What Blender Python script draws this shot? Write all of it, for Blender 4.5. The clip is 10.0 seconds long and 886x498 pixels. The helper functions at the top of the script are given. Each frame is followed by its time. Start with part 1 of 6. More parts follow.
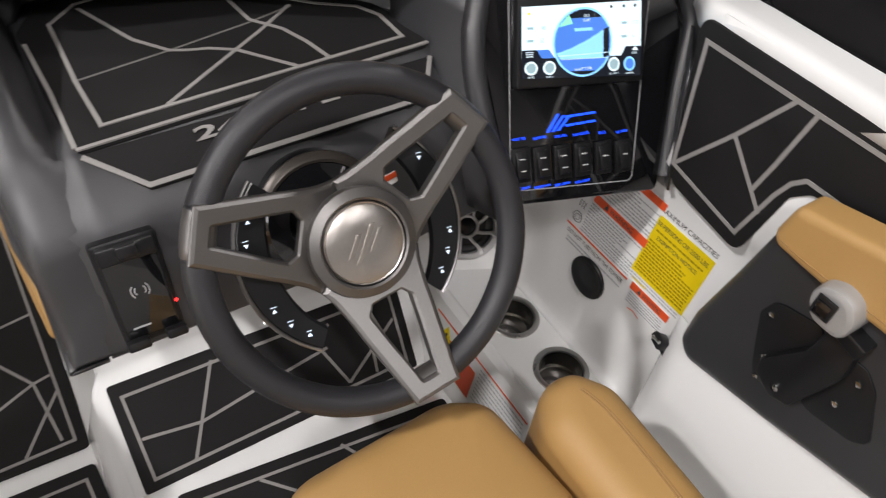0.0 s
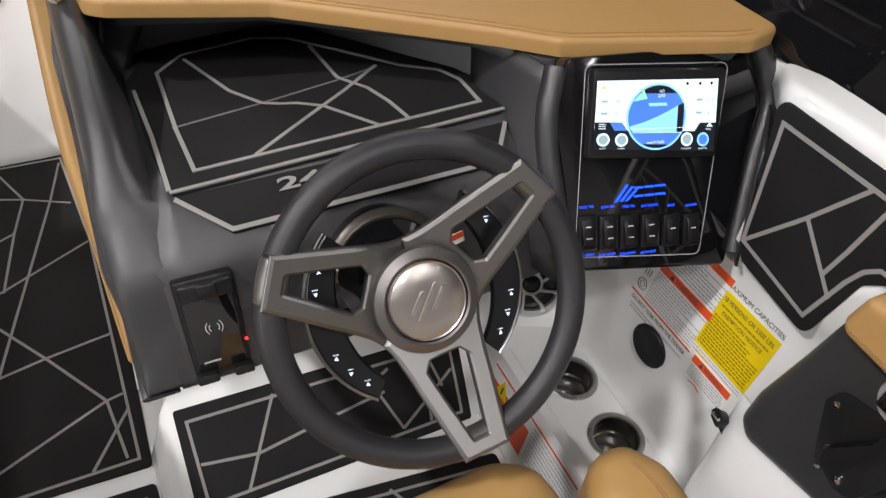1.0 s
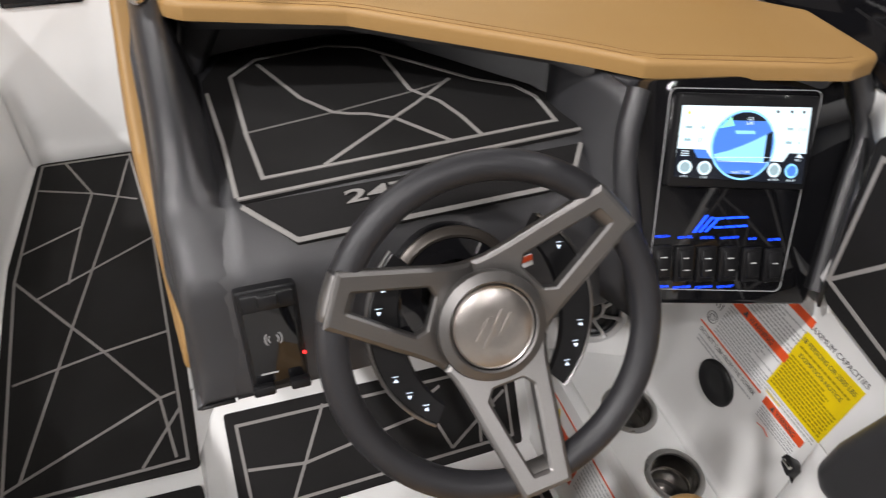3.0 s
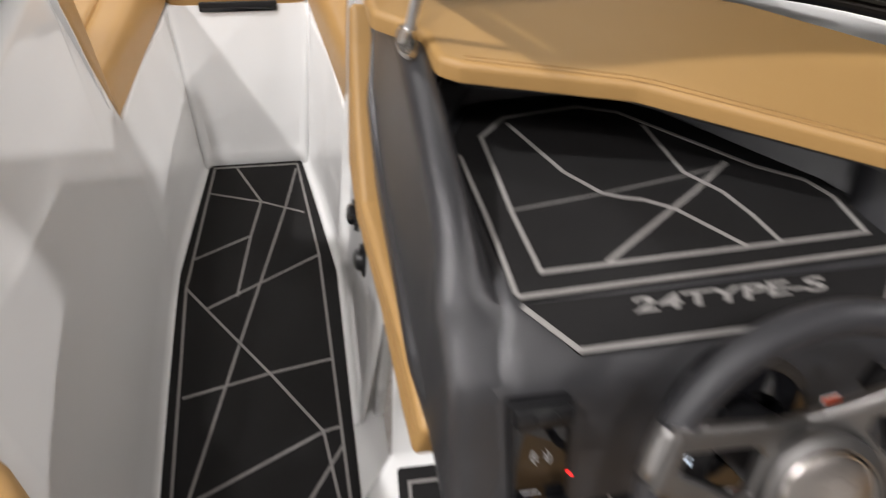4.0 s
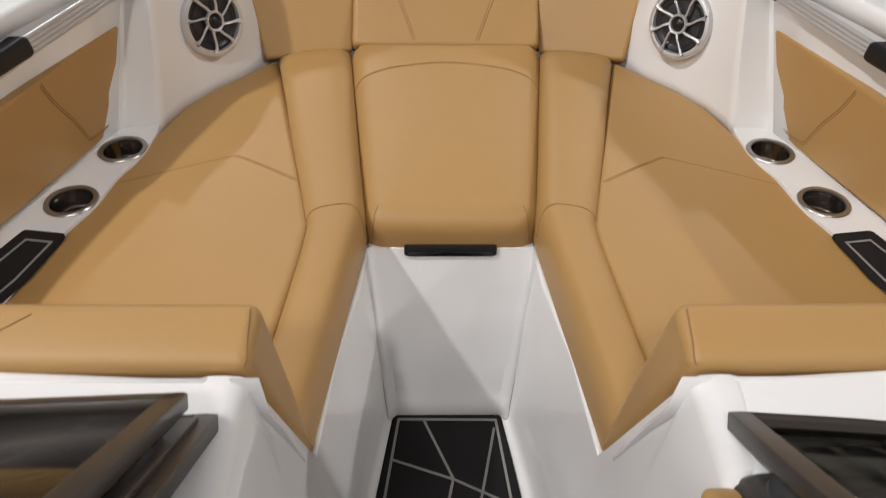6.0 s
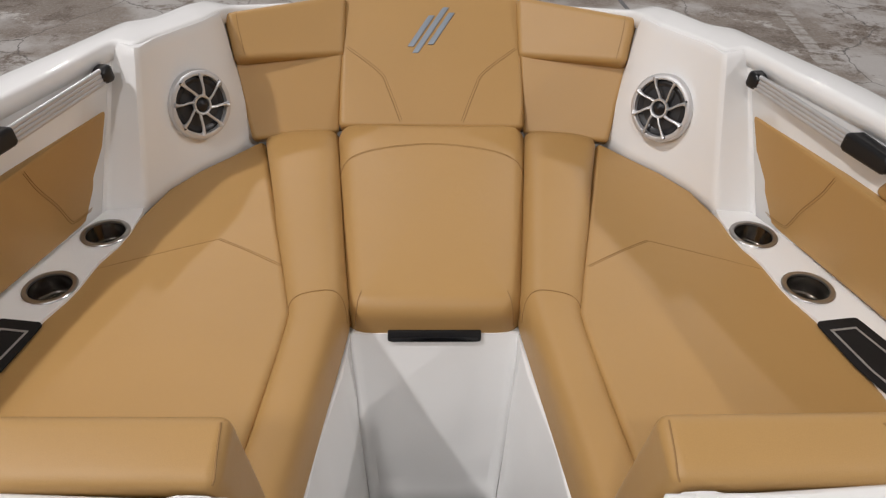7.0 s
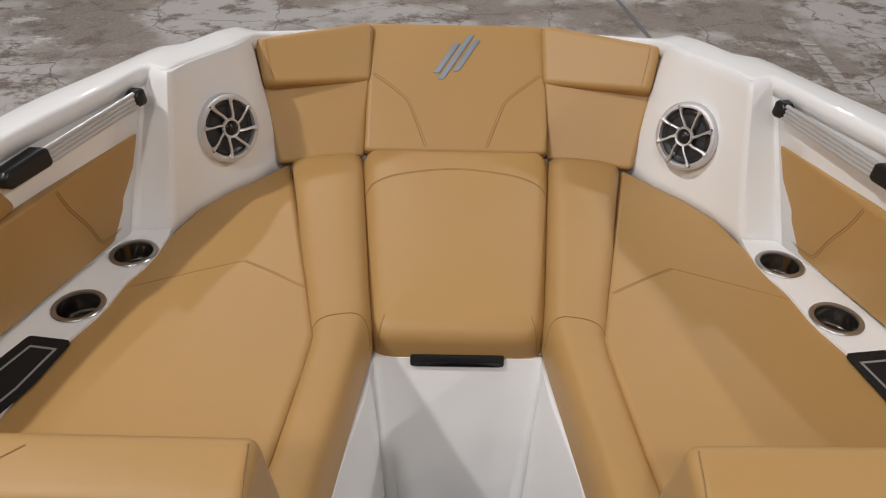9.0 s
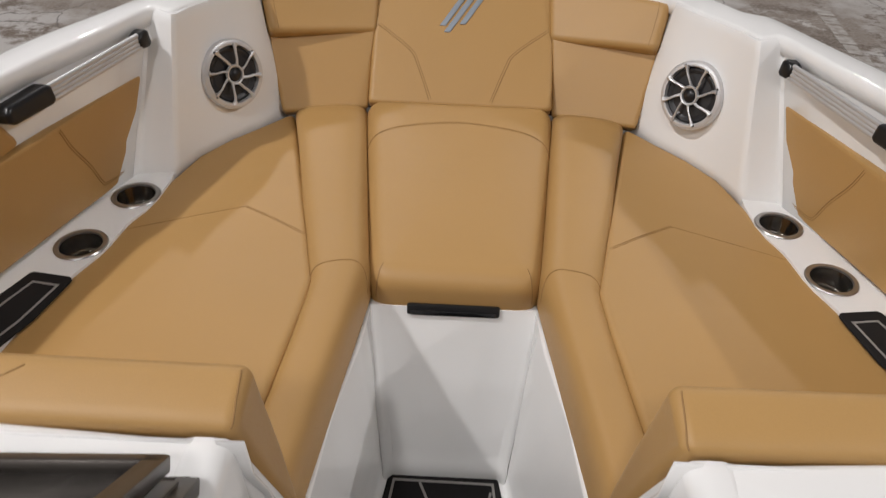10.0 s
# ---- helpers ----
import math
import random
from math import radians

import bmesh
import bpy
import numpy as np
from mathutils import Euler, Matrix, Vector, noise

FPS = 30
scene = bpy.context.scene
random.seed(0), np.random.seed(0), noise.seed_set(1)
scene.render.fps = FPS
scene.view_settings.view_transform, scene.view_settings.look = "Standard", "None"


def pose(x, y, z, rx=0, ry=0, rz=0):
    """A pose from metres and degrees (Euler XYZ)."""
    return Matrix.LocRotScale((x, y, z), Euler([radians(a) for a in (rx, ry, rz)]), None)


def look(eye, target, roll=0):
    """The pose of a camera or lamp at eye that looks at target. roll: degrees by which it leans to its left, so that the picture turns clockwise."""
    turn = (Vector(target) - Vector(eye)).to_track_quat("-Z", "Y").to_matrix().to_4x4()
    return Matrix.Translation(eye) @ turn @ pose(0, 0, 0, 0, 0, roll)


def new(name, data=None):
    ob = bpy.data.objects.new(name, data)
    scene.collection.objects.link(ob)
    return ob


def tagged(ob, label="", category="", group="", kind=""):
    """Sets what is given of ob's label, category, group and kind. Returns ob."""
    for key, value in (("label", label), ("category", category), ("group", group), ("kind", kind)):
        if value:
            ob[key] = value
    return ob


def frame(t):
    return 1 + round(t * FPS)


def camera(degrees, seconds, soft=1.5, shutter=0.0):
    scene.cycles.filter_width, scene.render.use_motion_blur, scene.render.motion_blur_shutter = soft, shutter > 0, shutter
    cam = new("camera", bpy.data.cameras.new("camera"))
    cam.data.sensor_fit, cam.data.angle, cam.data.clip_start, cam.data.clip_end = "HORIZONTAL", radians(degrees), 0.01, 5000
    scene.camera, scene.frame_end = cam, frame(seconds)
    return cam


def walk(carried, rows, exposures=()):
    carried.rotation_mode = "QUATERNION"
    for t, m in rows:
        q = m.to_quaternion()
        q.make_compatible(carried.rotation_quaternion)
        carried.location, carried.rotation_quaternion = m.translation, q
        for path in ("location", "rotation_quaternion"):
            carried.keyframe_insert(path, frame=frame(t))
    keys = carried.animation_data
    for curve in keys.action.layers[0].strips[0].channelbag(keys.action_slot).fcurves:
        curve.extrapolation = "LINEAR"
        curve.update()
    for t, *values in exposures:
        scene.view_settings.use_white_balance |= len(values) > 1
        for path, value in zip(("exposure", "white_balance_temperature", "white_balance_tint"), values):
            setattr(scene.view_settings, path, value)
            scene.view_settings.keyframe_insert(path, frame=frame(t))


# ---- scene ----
# the camera, carried from the helm to the bow walkway: seconds, place, turn
cam = camera(62.98, 10.0, soft=1.15, shutter=0.5)
PATH = [
    (0.0, 0.3152, -2.2157, 1.3723, 43.03, -4.80, -32.46),
    (0.5, 0.3126, -2.2286, 1.3871, 43.89, -4.67, -27.33),
    (1.0, 0.3160, -2.2201, 1.4046, 45.94, -4.06, -25.56),
    (1.5, 0.3330, -2.2062, 1.3974, 46.87, -3.67, -24.89),
    (2.0, 0.3475, -2.2001, 1.3941, 46.84, -3.34, -24.39),
    (2.2, 0.3469, -2.1948, 1.3895, 46.71, -3.36, -23.94),
    (3.3, 0.2694, -2.1673, 1.3943, 46.20, -4.01, -17.37),
    (3.5, 0.2322, -2.1453, 1.4009, 46.18, -4.22, -14.77),
    (4.0, 0.1349, -1.9747, 1.3980, 45.51, -3.73, -10.92),
    (4.5, 0.0419, -1.6871, 1.3601, 44.50, -3.05, -7.99),
    (5.0, -0.0180, -1.4886, 1.4337, 47.31, -3.58, -2.25),
    (5.5, -0.0353, -1.3428, 1.4779, 48.85, -1.51, 0.31),
    (6.0, -0.0485, -1.2653, 1.5184, 49.07, -0.75, -0.83),
    (6.2, -0.0379, -1.2456, 1.5329, 50.09, -0.79, -1.17),
    (7.3, -0.0252, -1.2176, 1.5598, 54.26, -1.15, -1.31),
    (7.5, -0.0201, -1.2161, 1.5586, 54.50, -1.06, -1.05),
    (8.0, -0.0230, -1.2153, 1.5549, 55.10, -0.94, -0.47),
    (8.5, -0.0302, -1.2149, 1.5597, 55.44, -0.90, -0.06),
    (9.0, -0.0435, -1.2221, 1.5612, 55.58, -1.00, 0.33),
    (9.5, -0.0404, -1.2303, 1.5558, 54.69, -1.47, 0.74),
    (10.0, -0.0279, -1.2505, 1.5390, 52.86, -2.11, 1.67),
]
walk(cam, [(r[0], pose(*r[1:])) for r in PATH], [(0.0, 0.34), (3.4, 0.44), (4.4, 0.44), (5.4, 0.06), (6.2, -0.05), (7.6, -0.12), (10.0, -0.13)])

# ---- light of the hall ----
world = bpy.data.worlds.new("hall_air")
scene.world = world
world.use_nodes = True
world.node_tree.nodes["Background"].inputs[0].default_value = (0.80, 0.86, 1.0, 1)
world.node_tree.nodes["Background"].inputs[1].default_value = 0.15
scene.view_settings.exposure = 0.0


def lamp(x, y, z, w, d, watts, turn=0.0, colour=(1.0, 0.965, 0.965)):
    data = bpy.data.lights.new("hall_light", "AREA")
    data.shape, data.size, data.size_y, data.energy, data.color = "RECTANGLE", w, d, watts, colour
    ob = new("hall_light", data)
    ob.matrix_world = pose(x, y, z, 0, 0, turn)
    return ob


# ceiling lamps out of view; the last is added to brighten the helm
LAMPS = [(-5.0, -1.5, 8.0, 520), (9.6, -2.1, 8.0, 580), (-3.0, 9.0, 8.0, 300), (4.5, 9.5, 8.0, 280), (-6.0, -7.0, 8.0, 150), (2.5, -8.5, 8.0, 100), (-1.5, -6.5, 8.0, 270)]
for lx, ly, lz, watts in LAMPS:
    lamp(lx, ly, lz, 0.3, 0.55, watts)

# added fill lamp on the port side, no source built there: broad and soft
port_fill = lamp(0, 0, 0, 5.0, 4.0, 250, colour=(1.0, 0.97, 0.97))
port_fill.matrix_world = look((-11.0, -3.5, 3.8), (0.0, -1.4, 0.7))

# ---- materials ----
MATS = {}


def material(name, colour, rough=0.5, metal=0.0, grain=0.0, grain_size=200.0, stain=0.0, stain_size=6.0, bump=0.0, bump_size=300.0,
             coat=0.0, emit=0.0, second=None, sheen=0.0, rough_vary=0.0, spec=0.5, wave=0.0):
    """A surface with fine grain, broad stains, relief and uneven gloss."""
    m = bpy.data.materials.new(name)
    m.use_nodes = True
    tree = m.node_tree
    nodes, links = tree.nodes, tree.links
    b = nodes["Principled BSDF"]
    b.inputs["Roughness"].default_value, b.inputs["Metallic"].default_value = rough, metal
    b.inputs["Coat Weight"].default_value = coat
    b.inputs["Specular IOR Level"].default_value = spec
    b.inputs["Coat Roughness"].default_value = 0.06
    if sheen:
        b.inputs["Sheen Weight"].default_value = sheen
    base = (*colour, 1)
    b.inputs["Base Color"].default_value = base
    place = nodes.new("ShaderNodeTexCoord")
    last = None

    def noise_node(size, detail=4.0):
        n = nodes.new("ShaderNodeTexNoise")
        n.inputs["Scale"].default_value, n.inputs["Detail"].default_value = size, detail
        links.new(place.outputs["Object"], n.inputs["Vector"])
        return n

    for amount, size, other in ((stain, stain_size, second), (grain, grain_size, None)):
        if amount:
            n = noise_node(size)
            mix = nodes.new("ShaderNodeMix")
            mix.data_type = "RGBA"
            ramp = nodes.new("ShaderNodeMapRange")
            ramp.inputs["From Min"].default_value, ramp.inputs["From Max"].default_value = 0.35, 0.7
            ramp.inputs["To Max"].default_value = amount
            links.new(n.outputs["Fac"], ramp.inputs["Value"])
            links.new(ramp.outputs["Result"], mix.inputs[0])
            if last:
                links.new(last, mix.inputs[6])
            else:
                mix.inputs[6].default_value = base
            dark = other or [c * 0.55 for c in colour]
            mix.inputs[7].default_value = (*dark, 1)
            last = mix.outputs[2]
    if last:
        links.new(last, b.inputs["Base Color"])
    if rough_vary:
        n = noise_node(7.0, 6.0)
        r = nodes.new("ShaderNodeMapRange")
        r.inputs["To Min"].default_value, r.inputs["To Max"].default_value = rough - rough_vary, rough + rough_vary
        links.new(n.outputs["Fac"], r.inputs["Value"])
        links.new(r.outputs["Result"], b.inputs["Roughness"])
    if bump:
        n = noise_node(bump_size, 3.0)
        k = nodes.new("ShaderNodeBump")
        k.inputs["Strength"].default_value, k.inputs["Distance"].default_value = bump, 0.002
        links.new(n.outputs["Fac"], k.inputs["Height"])
        links.new(k.outputs["Normal"], b.inputs["Normal"])
        if wave:
            n = noise_node(11.0, 2.0)
            w = nodes.new("ShaderNodeBump")
            w.inputs["Strength"].default_value, w.inputs["Distance"].default_value = wave, 0.012
            links.new(n.outputs["Fac"], w.inputs["Height"])
            links.new(w.outputs["Normal"], k.inputs["Normal"])
    if emit:
        b.inputs["Emission Color"].default_value, b.inputs["Emission Strength"].default_value = base, emit
    MATS[name] = m
    return m


gelcoat = material("white_gelcoat", (0.83, 0.83, 0.82), 0.045, stain=0.04, stain_size=3.0, rough_vary=0.015, bump=0.003, bump_size=9)
vinyl = material("tan_vinyl", (0.455, 0.268, 0.094), 0.46, wave=0.14, grain=0.14, grain_size=700, stain=0.10, stain_size=2.5, bump=0.22, bump_size=900, rough_vary=0.05)
seam_thread = material("seam_thread", (0.33, 0.185, 0.066), 0.7, grain=0.3, grain_size=900)
# near-black brown that stands for the shade between cushions
crease = material("crease_shade", (0.05, 0.028, 0.012), 0.8)
foam = material("black_foam", (0.0145, 0.0136, 0.0136), 0.80, grain=0.35, grain_size=700, bump=0.5, bump_size=1200, spec=0.2, stain=0.4, stain_size=5, second=(0.026, 0.0255, 0.026))
groove = material("grey_groove", (0.285, 0.272, 0.26), 0.8, grain=0.25, grain_size=500)
plastic = material("black_moulding", (0.031, 0.031, 0.034), 0.32, spec=0.75, grain=0.2, grain_size=800, bump=0.25, bump_size=1100, rough_vary=0.06)
leather = material("black_grip", (0.023, 0.023, 0.026), 0.42, grain=0.2, grain_size=700, bump=0.22, bump_size=700)
gloss = material("gloss_black", (0.006, 0.006, 0.007), 0.06, coat=0.6, rough_vary=0.02)
satin = material("dark_plastic", (0.010, 0.010, 0.011), 0.32, spec=0.4, rough_vary=0.05)
cupfloor = material("cup_floor_steel", (0.14, 0.135, 0.13), 0.35, 0.7, rough_vary=0.06)
chrome = material("polished_steel", (0.72, 0.71, 0.69), 0.10, 1.0, rough_vary=0.05)
rim_steel = material("cup_rim_steel", (0.40, 0.395, 0.385), 0.30, 0.9, rough_vary=0.06)
cupsteel = material("cup_steel", (0.58, 0.56, 0.53), 0.17, 1.0, rough_vary=0.06)
brushed = material("satin_metal", (0.34, 0.335, 0.33), 0.30, 1.0, grain=0.12, grain_size=400, rough_vary=0.05)
grip_silver = material("grip_silver", (0.40, 0.395, 0.39), 0.5, 0.35, grain=0.1, grain_size=600)
alloy = material("grey_spoke_metal", (0.205, 0.198, 0.192), 0.41, 0.9, grain=0.12, grain_size=600, rough_vary=0.05)
capmetal = material("champagne_cap", (0.50, 0.47, 0.44), 0.30, 1.0, grain=0.1, grain_size=300, rough_vary=0.10, bump=0.5, bump_size=38)
silver = material("silver_plastic", (0.62, 0.62, 0.625), 0.32, 0.55, rough_vary=0.04)
logo_grey = material("logo_grey", (0.27, 0.31, 0.36), 0.35, 0.2)
frame_metal = material("dark_anodised", (0.060, 0.052, 0.045), 0.36, 0.55, grain=0.15, grain_size=500)
label_white = material("label_white", (0.80, 0.80, 0.80), 0.4, stain=0.05, stain_size=40)
label_red = material("label_orange_red", (0.75, 0.09, 0.02), 0.4)
label_yellow = material("label_yellow", (0.80, 0.60, 0.0), 0.4)
ink = material("label_ink", (0.05, 0.05, 0.05), 0.5)
ink_grey = material("faint_ink", (0.42, 0.42, 0.43), 0.5)
ink_brown = material("brown_ink", (0.33, 0.24, 0.0), 0.5)
blue_glow = material("blue_light", (0.01, 0.07, 1.0), 0.4, emit=1.4)
white_glow = material("white_light", (0.75, 0.85, 1.0), 0.4, emit=1.0)
red_glow = material("red_light", (1.0, 0.02, 0.02), 0.4, emit=2.5)
lcd_white = material("screen_white", (0.72, 0.86, 0.92), 0.3, emit=0.46)
lcd_blue = material("screen_blue", (0.05, 0.15, 0.50), 0.3, emit=0.85)
lcd_light = material("screen_light_blue", (0.22, 0.52, 0.85), 0.3, emit=0.75)
lcd_dark = material("screen_dark", (0.010, 0.012, 0.018), 0.2, emit=0.5)
lcd_green = material("screen_green", (0.25, 0.75, 0.45), 0.3, emit=0.7)
lcd_amber = material("screen_amber", (0.9, 0.45, 0.02), 0.3, emit=0.9)
lcd_grey = material("screen_grey", (0.25, 0.36, 0.40), 0.3, emit=0.6)
cone_black = material("speaker_cone", (0.018, 0.018, 0.02), 0.38, rough_vary=0.05)
hall_wall = material("hall_wall", (0.42, 0.41, 0.40), 0.8, stain=0.25, stain_size=0.5)

# glass: clear with a smoke tint, glossier at a grazing angle
smoke = bpy.data.materials.new("smoke_glass")
smoke.use_nodes = True
_t = smoke.node_tree
_t.nodes.clear()
_out, _mix, _tr, _gl, _fr = (_t.nodes.new(k) for k in ("ShaderNodeOutputMaterial", "ShaderNodeMixShader", "ShaderNodeBsdfTransparent", "ShaderNodeBsdfGlossy", "ShaderNodeFresnel"))
_tr.inputs[0].default_value = (0.90, 0.915, 0.87, 1)
_gl.inputs["Roughness"].default_value = 0.03
_fr.inputs["IOR"].default_value = 1.6
_t.links.new(_fr.outputs[0], _mix.inputs[0])
_t.links.new(_tr.outputs[0], _mix.inputs[1])
_t.links.new(_gl.outputs[0], _mix.inputs[2])
_t.links.new(_mix.outputs[0], _out.inputs[0])

# concrete of the hall floor: blotches, worn paint, cracks
concrete = bpy.data.materials.new("old_concrete")
concrete.use_nodes = True
_t = concrete.node_tree
_b = _t.nodes["Principled BSDF"]
_b.inputs["Roughness"].default_value = 0.7
_co = _t.nodes.new("ShaderNodeTexCoord")


def _noise(size, detail=8.0, rough=0.6):
    n = _t.nodes.new("ShaderNodeTexNoise")
    n.inputs["Scale"].default_value, n.inputs["Detail"].default_value, n.inputs["Roughness"].default_value = size, detail, rough
    _t.links.new(_co.outputs["Object"], n.inputs["Vector"])
    return n


def _blend(fac, a, b, lo, hi):
    r = _t.nodes.new("ShaderNodeMapRange")
    r.inputs["From Min"].default_value, r.inputs["From Max"].default_value = lo, hi
    _t.links.new(fac, r.inputs["Value"])
    m = _t.nodes.new("ShaderNodeMix")
    m.data_type = "RGBA"
    _t.links.new(r.outputs["Result"], m.inputs[0])
    for k, v in ((6, a), (7, b)):
        if hasattr(v, "links"):
            _t.links.new(v, m.inputs[k])
        else:
            m.inputs[k].default_value = (*v, 1)
    return m.outputs[2]


_patch = _noise(0.42, 12, 0.62)
_c = _blend(_patch.outputs["Fac"], (0.45, 0.43, 0.41), (0.25, 0.21, 0.175), 0.47, 0.535)
_c = _blend(_noise(2.3, 12, 0.72).outputs["Fac"], _c, (0.145, 0.11, 0.082), 0.52, 0.60)
_c = _blend(_noise(1.4, 12, 0.75).outputs["Fac"], _c, (0.56, 0.54, 0.51), 0.60, 0.64)
_c = _blend(_noise(30, 6, 0.7).outputs["Fac"], _c, (0.42, 0.40, 0.385), 0.45, 0.85)
_c = _blend(_noise(7.0, 14, 0.8).outputs["Fac"], _c, (0.50, 0.485, 0.46), 0.58, 0.66)
_c = _blend(_noise(11.0, 12, 0.8).outputs["Fac"], _c, (0.12, 0.10, 0.085), 0.60, 0.70)
_v = _t.nodes.new("ShaderNodeTexVoronoi")
_v.feature = "DISTANCE_TO_EDGE"
_v.inputs["Scale"].default_value = 0.8
_wob = _noise(2.0, 6)
_add = _t.nodes.new("ShaderNodeMix")
_add.data_type = "VECTOR"
_add.inputs[0].default_value = 0.25
_t.links.new(_co.outputs["Object"], _add.inputs[4])
_t.links.new(_wob.outputs["Color"], _add.inputs[5])
_t.links.new(_add.outputs[1], _v.inputs["Vector"])
_c = _blend(_v.outputs["Distance"], (0.12, 0.11, 0.10), _c, 0.0, 0.007)
_t.links.new(_c, _b.inputs["Base Color"])
# the bare brown patches are polished by wear
_r = _t.nodes.new("ShaderNodeMapRange")
_r.inputs["From Min"].default_value, _r.inputs["From Max"].default_value = 0.45, 0.56
_r.inputs["To Min"].default_value, _r.inputs["To Max"].default_value = 0.72, 0.38
_t.links.new(_patch.outputs["Fac"], _r.inputs["Value"])
_t.links.new(_r.outputs["Result"], _b.inputs["Roughness"])
_k = _t.nodes.new("ShaderNodeBump")
_k.inputs["Strength"].default_value, _k.inputs["Distance"].default_value = 0.4, 0.01
_t.links.new(_noise(18, 8).outputs["Fac"], _k.inputs["Height"])
_t.links.new(_k.outputs["Normal"], _b.inputs["Normal"])


# ---- builders ----
def part(name, bm, mat, parent=None, label="", smooth=True):
    """Links a bmesh as one mesh object, under a thing or a part."""
    me = bpy.data.meshes.new(name)
    bmesh.ops.recalc_face_normals(bm, faces=bm.faces)
    bm.to_mesh(me)
    bm.free()
    me.materials.append(mat)
    if smooth:
        me.polygons.foreach_set("use_smooth", [True] * len(me.polygons))
        me.set_sharp_from_angle(angle=radians(38))
    ob = new(name, me)
    if parent:
        ob.parent = parent
    if label:
        ob["label"] = label
    return ob


def thing(name, label, category, group="", kind=""):
    return tagged(new(name), label, category, group, kind)


def mir(pts, s):
    return [(s * p[0], *p[1:]) for p in pts]


def plane_of(pts, hint):
    """Axes u, v, n and middle of a loop of points, n on the side of hint."""
    pts = [Vector(p) for p in pts]
    mid = sum(pts, Vector()) / len(pts)
    n = Vector()
    for i, p in enumerate(pts):
        q = pts[(i + 1) % len(pts)]
        n += (p - mid).cross(q - mid)
    n.normalize()
    if n.dot(Vector(hint)) < 0:
        n = -n
    u = Vector((1, 0, 0)) if abs(n.x) < 0.8 else Vector((0, 1, 0))
    u = (u - n * u.dot(n)).normalized()
    return u, n.cross(u), n, mid


def round_loop(p, r, steps=5):
    """A 2D loop with its corners rounded by r."""
    out = []
    k = len(p)
    for i in range(k):
        a, b, c = Vector(p[i - 1]), Vector(p[i]), Vector(p[(i + 1) % k])
        u, v = (a - b), (c - b)
        lu, lv = u.length, v.length
        u.normalize(), v.normalize()
        ang = u.angle(v, math.pi)
        if ang > 3.0 or r <= 0:
            out.append(b)
            continue
        t = min(r / math.tan(ang / 2), lu * 0.45, lv * 0.45)
        p0, p1 = b + u * t, b + v * t
        for j in range(steps + 1):
            f = j / steps
            out.append((p0.lerp(b, f)).lerp(b.lerp(p1, f), f))
    return out


def dense(p, step):
    out = []
    for i in range(len(p)):
        a, b = Vector(p[i]), Vector(p[(i + 1) % len(p)])
        n = max(1, int((b - a).length / step))
        out += [a.lerp(b, j / n) for j in range(n)]
    return out


def shrink(p, d):
    """A 2D loop (anticlockwise) moved inwards by d."""
    out = []
    k = len(p)
    for i in range(k):
        e0, e1 = (p[i] - p[i - 1]).normalized(), (p[(i + 1) % k] - p[i]).normalized()
        n = Vector((-e0.y - e1.y, e0.x + e1.x))
        if n.length < 1e-6:
            n = Vector((-e0.y, e0.x))
        n.normalize()
        c = max(0.5, n.dot(Vector((-e0.y, e0.x))))
        out.append(p[i] + n * (d / c))
    for again in range(12):
        crossed = False
        for i in range(k):
            j = (i + 1) % k
            if (out[j] - out[i]).dot(p[j] - p[i]) < 0:
                out[i] = (out[i] + out[j]) / 2
                out[j] = out[i].copy()
                crossed = True
        if not crossed:
            break
    return out


